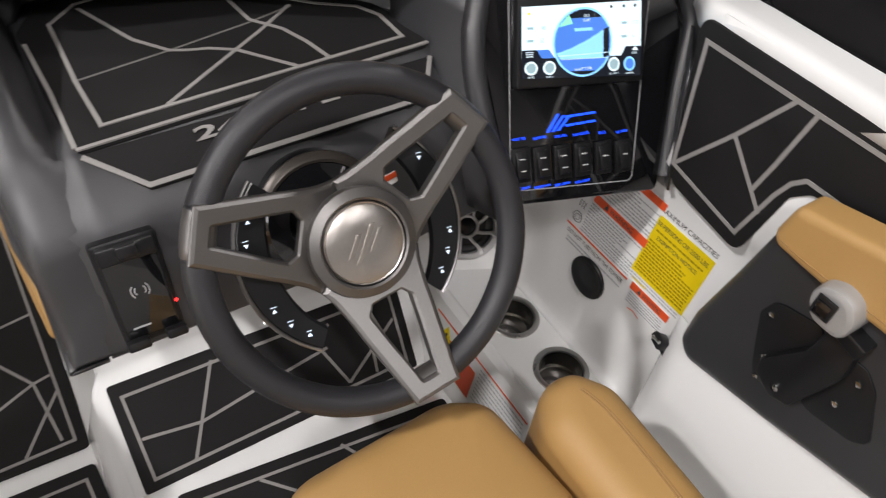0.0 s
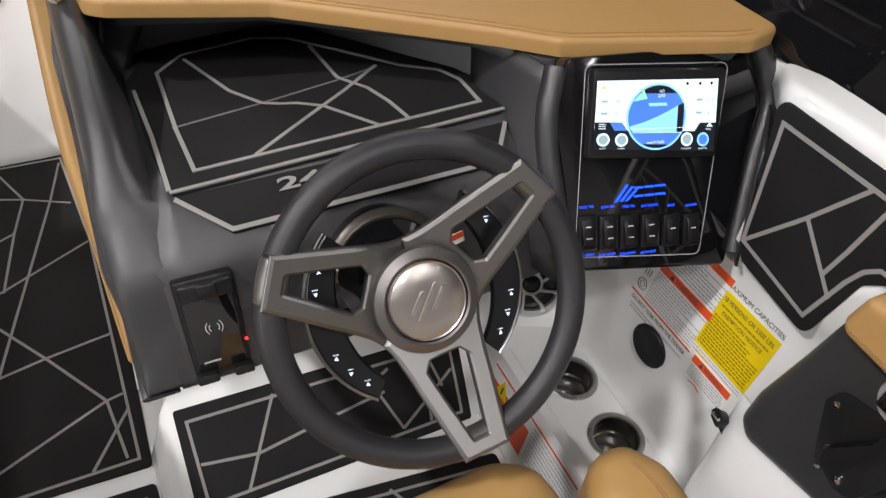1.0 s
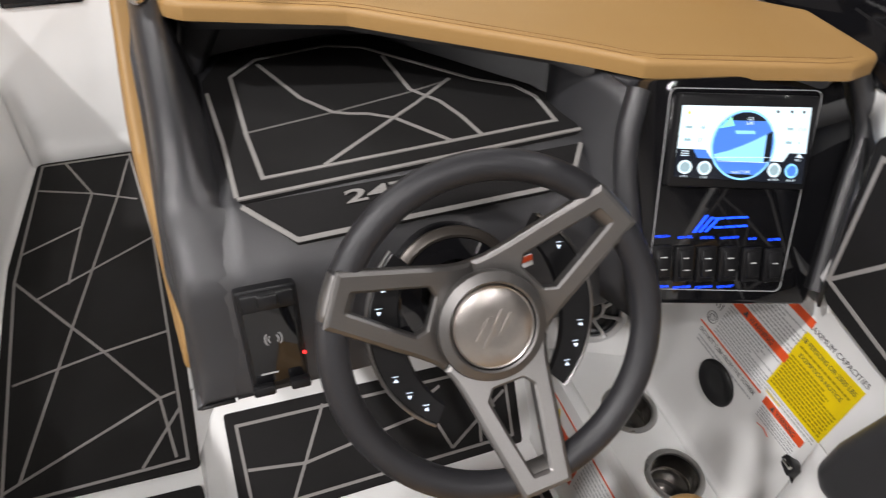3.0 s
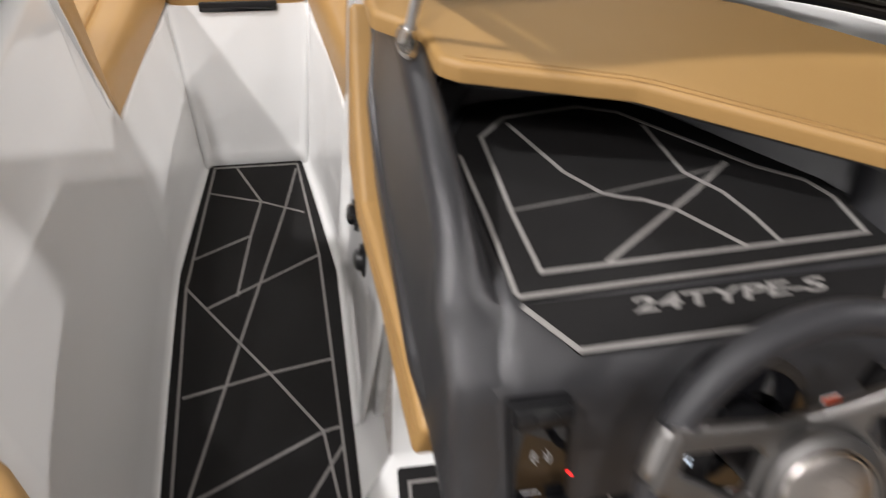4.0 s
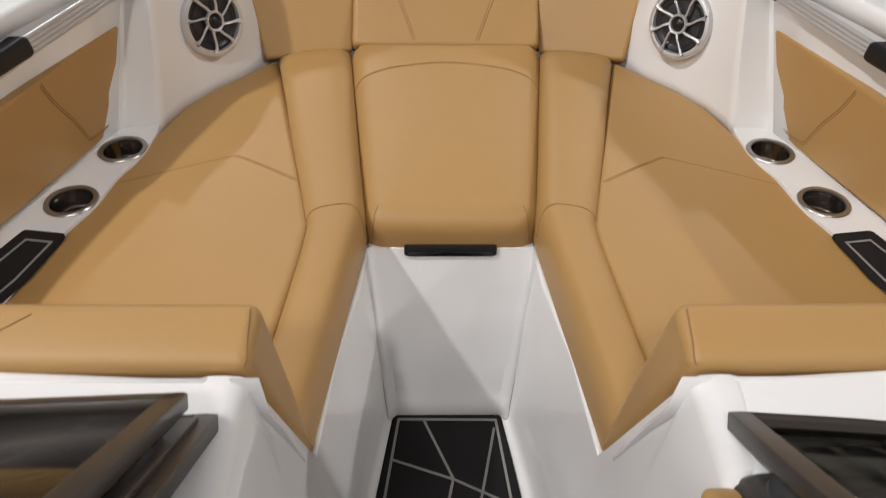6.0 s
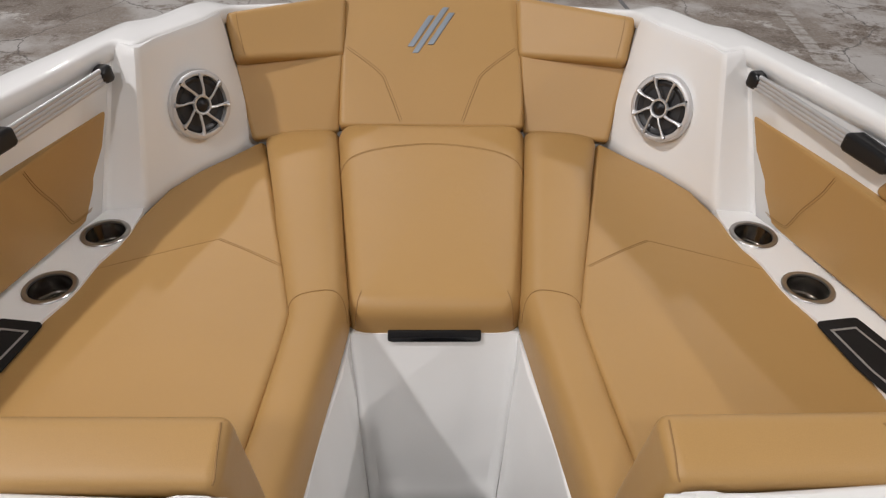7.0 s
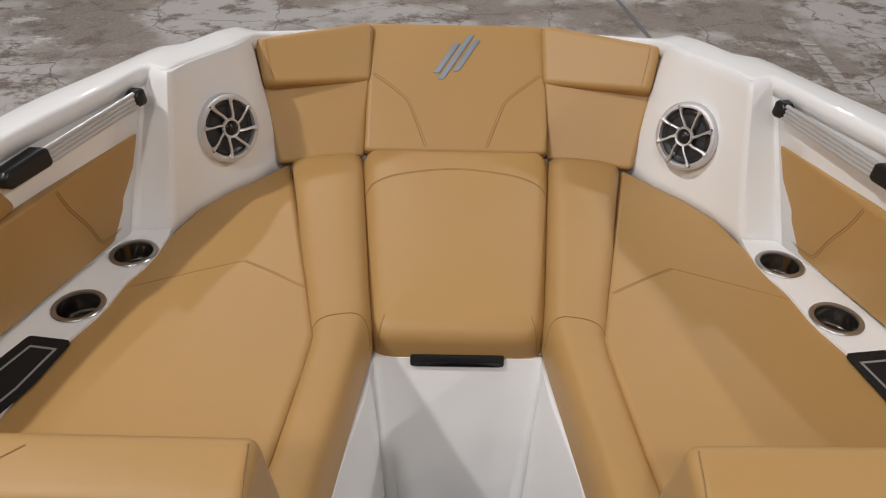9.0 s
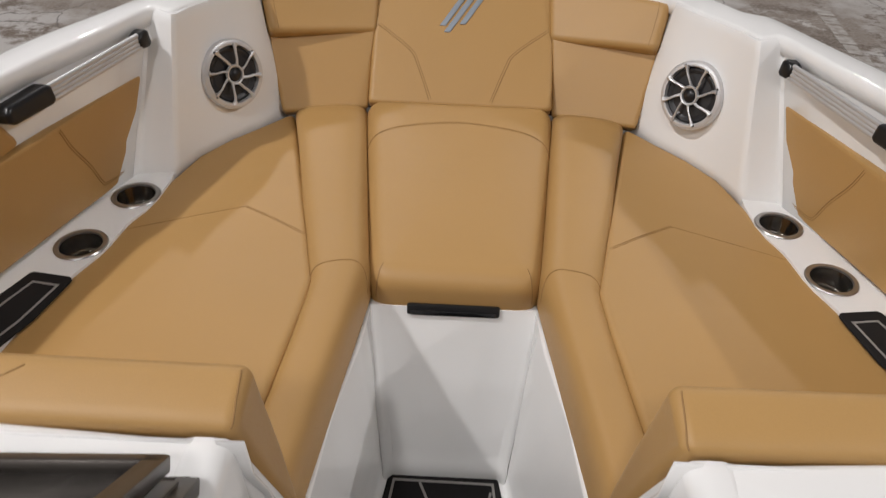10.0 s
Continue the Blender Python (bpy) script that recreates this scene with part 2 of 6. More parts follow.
def pad_mesh(pts, hint, thick, r=0.02, corner=0.03, crown=0.0, step=0.05, flat=False):
    """A cushion or slab: the loop of points is its top outline; rounded edge r, softly domed by crown."""
    u, v, n, mid = plane_of(pts, hint)
    loop = [Vector(((Vector(p) - mid).dot(u), (Vector(p) - mid).dot(v))) for p in pts]
    area = sum(loop[i - 1].x * loop[i].y - loop[i].x * loop[i - 1].y for i in range(len(loop)))
    if area < 0:
        loop.reverse()
    loop = round_loop(loop, corner if flat else max(corner, 1.3 * r))
    if not flat:
        loop = dense(loop, step)
    seg = 5 if r > 0.008 else 2
    rings = [(loop, -thick), (loop, -min(r, thick))]
    for j in range(1, seg + 1):
        a = j / seg * math.pi / 2
        rings.append((shrink(loop, r * (1 - math.cos(a))), -min(r, thick) * (1 - math.sin(a))))
    top = rings[-1][0]
    if not flat:
        c = sum(top, Vector((0, 0))) / len(top)
        far = max((q - c).length for q in top)
        near = min((q - c).length for q in top)
        domed = near * 3.2 > far and crown > 0
        if domed:
            ex, ey = max(abs(q.x - c.x) for q in top), max(abs(q.y - c.y) for q in top)
            for f in (0.975, 0.93, 0.86, 0.74, 0.58, 0.40, 0.2):
                ring = [c + (q - c) * f for q in top]
                rings.append((ring, [crown * (1 - f ** 6) * (0.3 + 0.7 * (1 - ((q.x - c.x) / ex) ** 2) * (1 - ((q.y - c.y) / ey) ** 2)) for q in ring]))
        else:
            rings.append((shrink(loop, r + 0.003), 0.0))
    bm = bmesh.new()
    rows = [[bm.verts.new(mid + u * q.x + v * q.y + n * (h[i] if isinstance(h, list) else h)) for i, q in enumerate(ring)] for ring, h in rings]
    k = len(loop)
    for a, b in zip(rows, rows[1:]):
        for i in range(k):
            bm.faces.new((a[i], a[(i + 1) % k], b[(i + 1) % k], b[i]))
    if not flat and domed:
        tip = bm.verts.new(mid + u * c.x + v * c.y + n * crown)
        for i in range(k):
            bm.faces.new((rows[-1][i], rows[-1][(i + 1) % k], tip))
    else:
        bm.faces.new(rows[-1])
    bm.faces.new(rows[0][::-1])
    bmesh.ops.remove_doubles(bm, verts=bm.verts, dist=1e-5)
    return bm


def slab(name, pts, hint, thick, mat, parent=None, label="", r=0.006, corner=0.01):
    return part(name, pad_mesh(pts, hint, thick, r, corner, flat=True), mat, parent, label)


def tube_mesh(pts, r, sides=10, closed=False, bm=None, flat=1.0):
    """A round bar along a line of points; r may be a list."""
    bm = bm or bmesh.new()
    pts = [Vector(p) for p in pts]
    k = len(pts)
    rows = []
    up = None
    for i, p in enumerate(pts):
        a = pts[i - 1] if (i or closed) else pts[i]
        b = pts[(i + 1) % k] if (i < k - 1 or closed) else pts[i]
        d = (b - a).normalized()
        if up is None:
            up = d.orthogonal().normalized()
        up = (up - d * up.dot(d)).normalized()
        w = d.cross(up)
        rr = r[i] if isinstance(r, (list, tuple)) else r
        rows.append([bm.verts.new(p + (up * math.cos(t) + w * math.sin(t) * flat) * rr) for t in [2 * math.pi * j / sides for j in range(sides)]])
    pairs = list(zip(rows, rows[1:] + ([rows[0]] if closed else [])))
    if not closed:
        pairs = list(zip(rows, rows[1:]))
    for a, b in pairs:
        for j in range(sides):
            bm.faces.new((a[j], a[(j + 1) % sides], b[(j + 1) % sides], b[j]))
    if not closed:
        bm.faces.new(rows[0][::-1])
        bm.faces.new(rows[-1])
    return bm


def smooth_line(pts, n=8):
    """A soft curve through points."""
    p = [Vector(q) for q in pts]
    out = []
    for i in range(len(p) - 1):
        a, b, c, d = p[max(0, i - 1)], p[i], p[i + 1], p[min(len(p) - 1, i + 2)]
        for j in range(n):
            t = j / n
            out.append(0.5 * ((2 * b) + (c - a) * t + (2 * a - 5 * b + 4 * c - d) * t * t + (3 * b - a - 3 * c + d) * t ** 3))
    return out + [p[-1]]


def grid_mesh(rows, bm=None, closed=False):
    """A skin over rows of points."""
    bm = bm or bmesh.new()
    vs = [[bm.verts.new(Vector(p)) for p in row] for row in rows]
    for a, b in zip(vs, vs[1:]):
        for j in range(len(a) - (0 if closed else 1)):
            k = (j + 1) % len(a)
            bm.faces.new((a[j], a[k], b[k], b[j]))
    return bm


def skin(name, rows, mat, parent=None, label="", thick=0.006):
    """A skin with thickness."""
    ob = part(name, grid_mesh(rows), mat, parent, label)
    s = ob.modifiers.new("thickness", "SOLIDIFY")
    s.thickness, s.offset = thick, 0
    return ob


def lathe_mesh(profile, m, sides=32, bm=None, caps=True):
    """Turns a profile of (radius, height) round the z axis of m."""
    bm = bm or bmesh.new()
    rows = [[bm.verts.new(m @ Vector((r * math.cos(t), r * math.sin(t), h))) for t in [2 * math.pi * j / sides for j in range(sides)]] for r, h in profile]
    for a, b in zip(rows, rows[1:]):
        for j in range(sides):
            bm.faces.new((a[j], a[(j + 1) % sides], b[(j + 1) % sides], b[j]))
    for row, (r, h) in ((rows[0], profile[0]), (rows[-1], profile[-1])):
        if r > 1e-4 and caps:
            bm.faces.new(row)
    return bm


def facing(at, n, up=(0, 0, 1)):
    """A pose at a place: z along n, y near up."""
    n = Vector(n).normalized()
    x = Vector(up).cross(n).normalized()
    y = n.cross(x)
    m = Matrix((x, y, n)).transposed().to_4x4()
    return Matrix.Translation(at) @ m


def box_mesh(m, x0, x1, y0, y1, z0, z1, bevel=0.002, bm=None):
    """A bevelled box in the axes of m."""
    b2 = bmesh.new()
    bmesh.ops.create_cube(b2, size=1)
    for v in b2.verts:
        v.co = Vector(((x0 + x1) / 2 + v.co.x * (x1 - x0), (y0 + y1) / 2 + v.co.y * (y1 - y0), (z0 + z1) / 2 + v.co.z * (z1 - z0)))
    if bevel:
        bmesh.ops.bevel(b2, geom=b2.edges, offset=bevel, segments=2, affect="EDGES", profile=0.5)
    bmesh.ops.transform(b2, matrix=m, verts=b2.verts)
    if bm is None:
        return b2
    me = bpy.data.meshes.new("t")
    b2.to_mesh(me)
    b2.free()
    bm.from_mesh(me)
    bpy.data.meshes.remove(me)
    return bm


def ribbon_mesh(lines, n_of, width, height, bm=None):
    """Flat strips along lines of points, raised by height; n_of(p) gives the way up. A line that ends where it began is closed."""
    bm = bm or bmesh.new()
    for num, line in enumerate(lines):
        p = [Vector(q) for q in line]
        closed = (p[0] - p[-1]).length < 1e-6
        if closed:
            p.pop()
        k = len(p)
        rows = []
        top = height + 0.00012 * num
        for i in range(k):
            d0 = (p[i] - p[i - 1]).normalized() if i or closed else (p[1] - p[0]).normalized()
            d1 = (p[(i + 1) % k] - p[i]).normalized() if i < k - 1 or closed else d0
            n = Vector(n_of(p[i])).normalized()
            s = n.cross((d0 + d1).normalized()).normalized()
            c = max(0.5, s.dot(n.cross(d0).normalized()))
            s = s * (width / 2 / c)
            rows.append([bm.verts.new(q) for q in (p[i] - s - n * 0.001, p[i] - s + n * top, p[i] + s + n * top, p[i] + s - n * 0.001)])
        for a, b in zip(rows, rows[1:] + ([rows[0]] if closed else [])):
            for j in range(4):
                bm.faces.new((a[j], a[(j + 1) % 4], b[(j + 1) % 4], b[j]))
        if not closed:
            bm.faces.new(rows[0][::-1])
            bm.faces.new(rows[-1])
    return bm


def words(name, text, m, size, mat, parent, depth=0.0003, align="CENTER", width=None, bold=0.0):
    """Lettering in the built-in font, lying in the xy plane of m."""
    cu = bpy.data.curves.new(name, "FONT")
    cu.body, cu.size, cu.extrude, cu.offset, cu.align_x, cu.align_y = text, size, depth, bold, align, "CENTER"
    tmp = bpy.data.objects.new(name, cu)
    me = bpy.data.meshes.new_from_object(tmp)
    bpy.data.objects.remove(tmp)
    if width:
        xs = [v.co.x for v in me.vertices]
        k = width / max(1e-6, max(xs) - min(xs))
        for v in me.vertices:
            v.co.x *= k
    me.transform(m)
    me.materials.clear()
    me.materials.append(mat)
    ob = new(name, me)
    ob.parent = parent
    return ob

# ---- the hall ----
ground = part("ground", pad_mesh([(-14, -14, -1.0), (14, -14, -1.0), (14, 14, -1.0), (-14, 14, -1.0)], (0, 0, 1), 0.2, 0.01, 0, flat=True), concrete)
tagged(ground, "worn stained concrete hall floor with cracks", "floor", kind="structure")
for i, (x0, y0, x1, y1) in enumerate(((-14, -14, 14, -14), (14, -14, 14, 14), (14, 14, -14, 14), (-14, 14, -14, -14))):
    w = slab("wall_" + ("south", "east", "north", "west")[i], [(x0, y0, -1), (x1, y1, -1), (x1, y1, 8.6), (x0, y0, 8.6)], (-x0 - x1, -y0 - y1, 0), 0.2, hall_wall)
    tagged(w, "plain pale hall wall", "wall", kind="structure")
tagged(slab("ceiling", [(-14, -14, 8.6), (14, -14, 8.6), (14, 14, 8.6), (-14, 14, 8.6)], (0, 0, -1), 0.2, hall_wall), "plain pale hall ceiling", "ceiling", kind="structure")
joint = part("floor_joint", ribbon_mesh([[(2.47, 2.0, -1.0), (2.14, 9.0, -1.0)]], lambda p: (0, 0, 1), 0.05, 0.003), material("joint_filler", (0.16, 0.16, 0.165), 0.7, stain=0.5, stain_size=9), ground)

rnd = random.Random(4)
stripe = []
a, b = Vector((4.10, 7.60, -1.0)), Vector((3.78, 5.20, -1.0))
for i in range(9):
    f = i / 9
    if rnd.random() < 0.85:
        stripe.append([a.lerp(b, f + rnd.uniform(0, 0.02)), a.lerp(b, f + rnd.uniform(0.085, 0.11))])
for k, run in enumerate(stripe):
    part("paint_stripe", ribbon_mesh([run], lambda p: (0, 0, 1), rnd.uniform(0.13, 0.19), 0.002), material("worn_paint" + "_b" * (k % 2), (0.43, 0.41, 0.385), 0.7, stain=0.95, stain_size=14, second=(0.27, 0.24, 0.21)) if k < 2 else MATS["worn_paint" + "_b" * (k % 2)], ground, "worn pale floor paint")

# ---- white liner of the boat ----
liner = thing("boat_hull", "glossy white moulded gelcoat boat hull and liner", "boat", kind="structure")
slab("sole", [(-0.262, -2.9, -0.001), (0.95, -2.9, -0.001), (0.95, -1.25, -0.001), (0.262, -1.25, -0.001), (0.262, -0.12, -0.001), (-0.262, -0.12, -0.001)], (0, 0, 1), 0.03, gelcoat, liner, "white gelcoat floor", 0.002, 0)
slab("sole", [(-1.2, -2.9, -0.002), (-0.262, -2.9, -0.002), (-0.262, -1.45, -0.002), (-1.2, -1.45, -0.002)], (0, 0, 1), 0.03, gelcoat, liner, "", 0.002, 0)


def lerp_table(table, y):
    for (y0, *a), (y1, *b) in zip(table, table[1:]):
        if y0 >= y >= y1:
            f = (y0 - y) / (y0 - y1)
            return [p + (q - p) * f for p, q in zip(a, b)]
    return list(table[-1][1:])


# station y, floor edge x, top edge x, top height
WALK = [(-0.03, 0.150, 0.188, 0.452), (-0.16, 0.156, 0.203, 0.456), (-0.36, 0.186, 0.226, 0.458), (-0.575, 0.211, 0.240, 0.458),
        (-0.741, 0.215, 0.257, 0.8705), (-1.0, 0.215, 0.257, 0.8705), (-1.5, 0.212, 0.252, 0.840)]
# on the helm side the white stops below the tan pad
WALK_HELM = WALK[:5] + [(-0.86, 0.215, 0.257, 0.868), (-0.93, 0.214, 0.252, 0.79), (-1.02, 0.213, 0.250, 0.675), (-1.15, 0.212, 0.250, 0.63), (-1.50, 0.212, 0.250, 0.58)]
# how far the wall leans out for each metre of height
LEAN = [(-0.03, 0.084), (-0.36, 0.087), (-0.575, 0.063), (-0.741, 0.0485), (-1.5, 0.0485)]


def walk_wall(s, ends):
    """A straight leaning wall with a rounded foot, cut off along its top; aft of the bow it rolls over on to the deck."""
    rows = []
    table = WALK if s < 0 else WALK_HELM
    ys = sorted({*[w[0] for w in table], -0.6, -0.625, -0.65, -0.675, -0.7, -0.725, -0.7402, -0.48, *[-0.03 - 0.0735 * i for i in range(21)]}, reverse=True)
    for y in [q for q in ys if q >= ends - 1e-6]:
        x0, x1, h = lerp_table(table, y)
        lean = lerp_table(LEAN, y)[0]
        row = [(x0 - 0.022, 0.001), (x0 - 0.012, 0.003), (x0 - 0.003, 0.012)]
        rolled = y <= -0.741 and (s < 0 or y > -0.87)
        roll = 0.022 if rolled else 0.003
        for z in (0.03, 0.12, 0.22, 0.32, 0.42, 0.445):
            row.append((x0 + lean * z, z))
        for f in (0.25, 0.5, 0.75, 1.0):
            z = 0.445 + (h - roll - 0.445) * f
            row.append((x0 + lean * z, z))
        x = x0 + lean * (h - roll)
        for a in (22, 45, 68, 90):
            t = math.radians(a)
            row.append((x + roll * (1 - math.cos(t)), h - roll + roll * math.sin(t)))
        row += [(x + roll + 0.018, h - 0.0005), (x + roll + 0.036, h - 0.006)] if rolled else [(x + roll + 0.003, h), (x + roll + 0.006, h - 0.001)]
        slant = 0.28 * max(0.0, min(1.0, (-1.0 - y) / 0.28)) if s > 0 else 0.0
        rows.append([(s * x, y + slant * max(0.0, 0.60 - z), z) for x, z in row])
    return rows


skin("walkway_wall", walk_wall(-1, -1.5), gelcoat, liner)
skin("walkway_wall", walk_wall(1, -1.28), gelcoat, liner)

def eased(pts, n=6):
    """A polyline cut fine, with its corners softened."""
    p = [Vector(a).lerp(Vector(b), j / n) for a, b in zip(pts, pts[1:]) for j in range(n)] + [Vector(pts[-1])]
    for _ in range(2):
        p = [p[0]] + [(a + b * 2 + c) / 4 for a, b, c in zip(p, p[1:], p[2:])] + [p[-1]]
    return p


# the end of the footwell, leaning forward
rows = []
for i in range(13):
    f = i / 12
    z = 0.452 * f
    y = -0.142 + 0.108 * f ** 1.15
    hw = 0.150 + 0.045 * f
    if i == 0:
        y -= 0.018
    rows.append([(x * hw, y - (0.02 * max(0, abs(x) - 0.85) / 0.15 if f < 1 else 0), z) for x in (-1, -0.93, -0.85, -0.4, 0, 0.4, 0.85, 0.93, 1)])
rows.append([(x, 0.05, 0.452) for x in (-0.195, -0.18, -0.16, -0.08, 0, 0.08, 0.16, 0.18, 0.195)])
skin("footwell_end", rows, gelcoat, liner)

def holed_slab(name, outer, holes, z, thick, mat, parent):
    """A flat plate with round holes; the cut edges are walled."""
    from mathutils.geometry import tessellate_polygon
    loops = [[Vector((x, y, z)) for x, y in outer]]
    for hx, hy, hr in holes:
        loops.append([Vector((hx + hr * math.cos(2 * math.pi * i / 32), hy - hr * math.sin(2 * math.pi * i / 32), z)) for i in range(32)])
    flat = [p for loop in loops for p in loop]
    bm = bmesh.new()
    vs = [bm.verts.new(p) for p in flat]
    lows = [bm.verts.new(p - Vector((0, 0, thick))) for p in flat]
    for t in tessellate_polygon(loops):
        bm.faces.new([vs[i] for i in t])
    k = 0
    for loop in loops:
        n = len(loop)
        for i in range(n):
            a, b = k + i, k + (i + 1) % n
            bm.faces.new((vs[a], vs[b], lows[b], lows[a]))
        k += n
    return part(name, bm, mat, parent)


# side panels: top y, bottom y, bottom x, top x
SIDE_PANEL = [(0.421, 0.253, 0.810, 0.7535), (0.273, 0.13, 0.858, 0.797), (0.10, 0.02, 0.90, 0.858), (-0.22, -0.27, 0.985, 0.945), (-0.55, -0.58, 1.045, 1.01), (-0.95, -0.95, 1.09, 1.07)]


def on_side(u, z, off=0.012):
    """A place on the starboard side panel: u along its stations, z the height, off metres proud of it."""
    i = min(int(u), len(SIDE_PANEL) - 2)
    (ty0, by0, bx0, tx0), (ty1, by1, bx1, tx1) = SIDE_PANEL[i], SIDE_PANEL[i + 1]
    a = Vector((bx0, by0, 0.55)).lerp(Vector((bx1, by1, 0.55)), u - i)
    b = Vector((tx0, ty0, 0.93)).lerp(Vector((tx1, ty1, 0.93)), u - i)
    return a.lerp(b, (z - 0.55) / 0.38) + Vector((-0.933, -0.36, 0.02)) * off


for s in (-1, 1):
    # seat base and cup ledge
    slab("seat_base", mir([(0.19, 0.0, 0.455), (0.243, -0.6, 0.455), (0.262, -0.74, 0.455), (1.05, -0.74, 0.455), (0.90, 0.1, 0.455), (0.5, 0.72, 0.455), (0, 0.72, 0.455), (0, 0.03, 0.455)], s), (0, 0, 1), 0.02, gelcoat, liner)
    holed_slab("cup_ledge", [(s * x, y) for x, y in ((0.72, 0.36), (0.82, 0.31), (0.90, 0.02), (0.99, -0.3), (1.05, -0.74), (0.86, -0.74), (0.820, -0.28), (0.786, -0.12), (0.762, -0.055), (0.753, -0.017), (0.744, 0.068), (0.722, 0.125), (0.711, 0.18), (0.709, 0.262))], [(s * 0.766, 0.180, 0.050), (s * 0.812, -0.020, 0.050)], 0.573, 0.10, gelcoat, liner)
    # corner panel that carries the loudspeaker, its rounded aft edge and the return to the side panel
    foot = [(0.510, 0.715), (0.506, 0.656), (0.556, 0.566), (0.620, 0.487), (0.678, 0.389), (0.706, 0.304), (0.710, 0.291), (0.716, 0.284), (0.726, 0.281), (0.790, 0.2735), (0.800, 0.271), (0.806, 0.264), (0.810, 0.252)]
    head = [(0.592, 0.835, 0.886), (0.580, 0.752, 0.899), (0.594, 0.652, 0.910), (0.635, 0.562, 0.917), (0.671, 0.485, 0.922), (0.684, 0.424, 0.925), (0.687, 0.415, 0.926), (0.692, 0.411, 0.927), (0.701, 0.413, 0.927), (0.738, 0.432, 0.929), (0.746, 0.434, 0.930), (0.751, 0.431, 0.930), (0.754, 0.420, 0.930)]
    lo, hi = [Vector((x, y, 0.545)) for x, y in foot], [Vector(p) for p in head]
    rows = [[a.lerp(b, f) + Vector((0, 0, 0.0)) for a, b in zip(lo, hi)] for f in (0, 0.12, 0.25, 0.4, 0.55, 0.7, 0.85, 0.95)]
    rows.append([b.lerp(a, 0.018) for a, b in zip(lo, hi)])
    rows.append([b + (b - a) * Vector((0.4, 0.4, 0)) * 0.010 + Vector((0.001, 0.004, 0.002)) for a, b in zip(lo, hi)])
    rows.append([b + Vector((0.006, 0.012, 0.005)) for a, b in zip(lo, hi)])
    skin("corner_panel", [mir(r, s) for r in rows], gelcoat, liner)
    # the long side panel
    rows = []
    for ty, by, bx, tx in SIDE_PANEL:
        a, b = Vector((bx, by, 0.55)), Vector((tx, ty, 0.93))
        rows.append([a.lerp(b, f) for f in (0, 0.25, 0.5, 0.75, 0.95)] + [b + Vector((0.004, 0.002, 0.006))])
    skin("side_panel", [mir(r, s) for r in rows], gelcoat, liner)
    # gunwale: inner edge, crest, outer edge, topside
    INN = [(0, 0.985, 0.862), (0.26, 0.965, 0.864), (0.560, 0.850, 0.880), (0.583, 0.755, 0.899), (0.596, 0.655, 0.910), (0.637, 0.567, 0.917), (0.674, 0.490, 0.922), (0.692, 0.420, 0.927), (0.748, 0.440, 0.930), (0.797, 0.274, 0.932), (0.857, 0.100, 0.935), (0.945, -0.22, 0.936), (1.01, -0.55, 0.94), (1.08, -0.95, 0.94)] + ([(1.205, -1.3, 0.905), (1.205, -1.50, 0.902), (1.203, -1.60, 0.902), (1.113, -1.685, 0.926), (1.110, -1.74, 0.932), (1.106, -2.0, 0.934), (1.10, -2.9, 0.935)] if s > 0 else [(1.12, -1.3, 0.936), (1.112, -1.69, 0.934), (1.112, -1.74, 0.934), (1.11, -1.9, 0.934), (1.108, -1.95, 0.934), (1.106, -2.0, 0.934), (1.10, -2.9, 0.935)])
    OUT = [(0, 1.06, 0.82), (0.26, 1.03, 0.825), (0.570, 0.890, 0.868), (0.638, 0.843, 0.900), (0.667, 0.760, 0.913), (0.690, 0.690, 0.918), (0.712, 0.632, 0.921), (0.742, 0.610, 0.922), (0.774, 0.594, 0.922), (0.849, 0.396, 0.925), (0.926, 0.228, 0.925), (1.03, -0.18, 0.93), (1.10, -0.52, 0.93), (1.17, -0.93, 0.935), (1.26, -1.3, 0.90), (1.275, -1.50, 0.90), (1.275, -1.60, 0.90), (1.278, -1.69, 0.92), (1.28, -1.76, 0.93), (1.28, -2.0, 0.935), (1.28, -2.9, 0.935)]
    rows = []
    inn, outer = eased(INN), eased(OUT)
    for a, b in zip(inn, outer):
        d = (b - a).normalized()
        rows.append([a + d * f + Vector((0, 0, h)) for f, h in ((-0.002, -0.03), (-0.0015, -0.006), (0.0, 0.001), (0.003, 0.005), (0.008, 0.0075), (0.016, 0.0085))] + [a.lerp(b, 0.5) + Vector((0, 0, 0.009))]
                    + [b + d * f + Vector((0, 0, h)) for f, h in ((-0.016, 0.0075), (-0.006, 0.006), (0.0, 0.002), (0.004, -0.004), (0.006, -0.014), (0.004, -0.03), (0.002, -0.10), (-0.15, -0.75))])
    skin("gunwale", [mir(r, s) for r in rows], gelcoat, liner)
    # deck under the windscreen
    slab("windscreen_deck", mir([(0.278, -0.738, 0.8705), (1.06, -0.70, 0.885), (1.10, -1.1, 0.90), (0.70, -0.97, 0.885), (0.278, -0.885, 0.872)] if s > 0 else [(0.278, -0.738, 0.870), (1.06, -0.70, 0.874), (1.10, -0.855, 0.874), (0.278, -0.83, 0.871)], s), (0, 0, 1), 0.05, gelcoat, liner, "", 0.012, 0.02)
    # bulkhead behind the bow backrest
    rows = [[(s * x, y, z) for x in (0.24, 0.5, 0.8, 1.05)] for y, z in ((-0.60, 0.45), (-0.64, 0.56), (-0.70, 0.72), (-0.735, 0.80), (-0.745, 0.872))]
    skin("bulkhead", rows, gelcoat, liner)

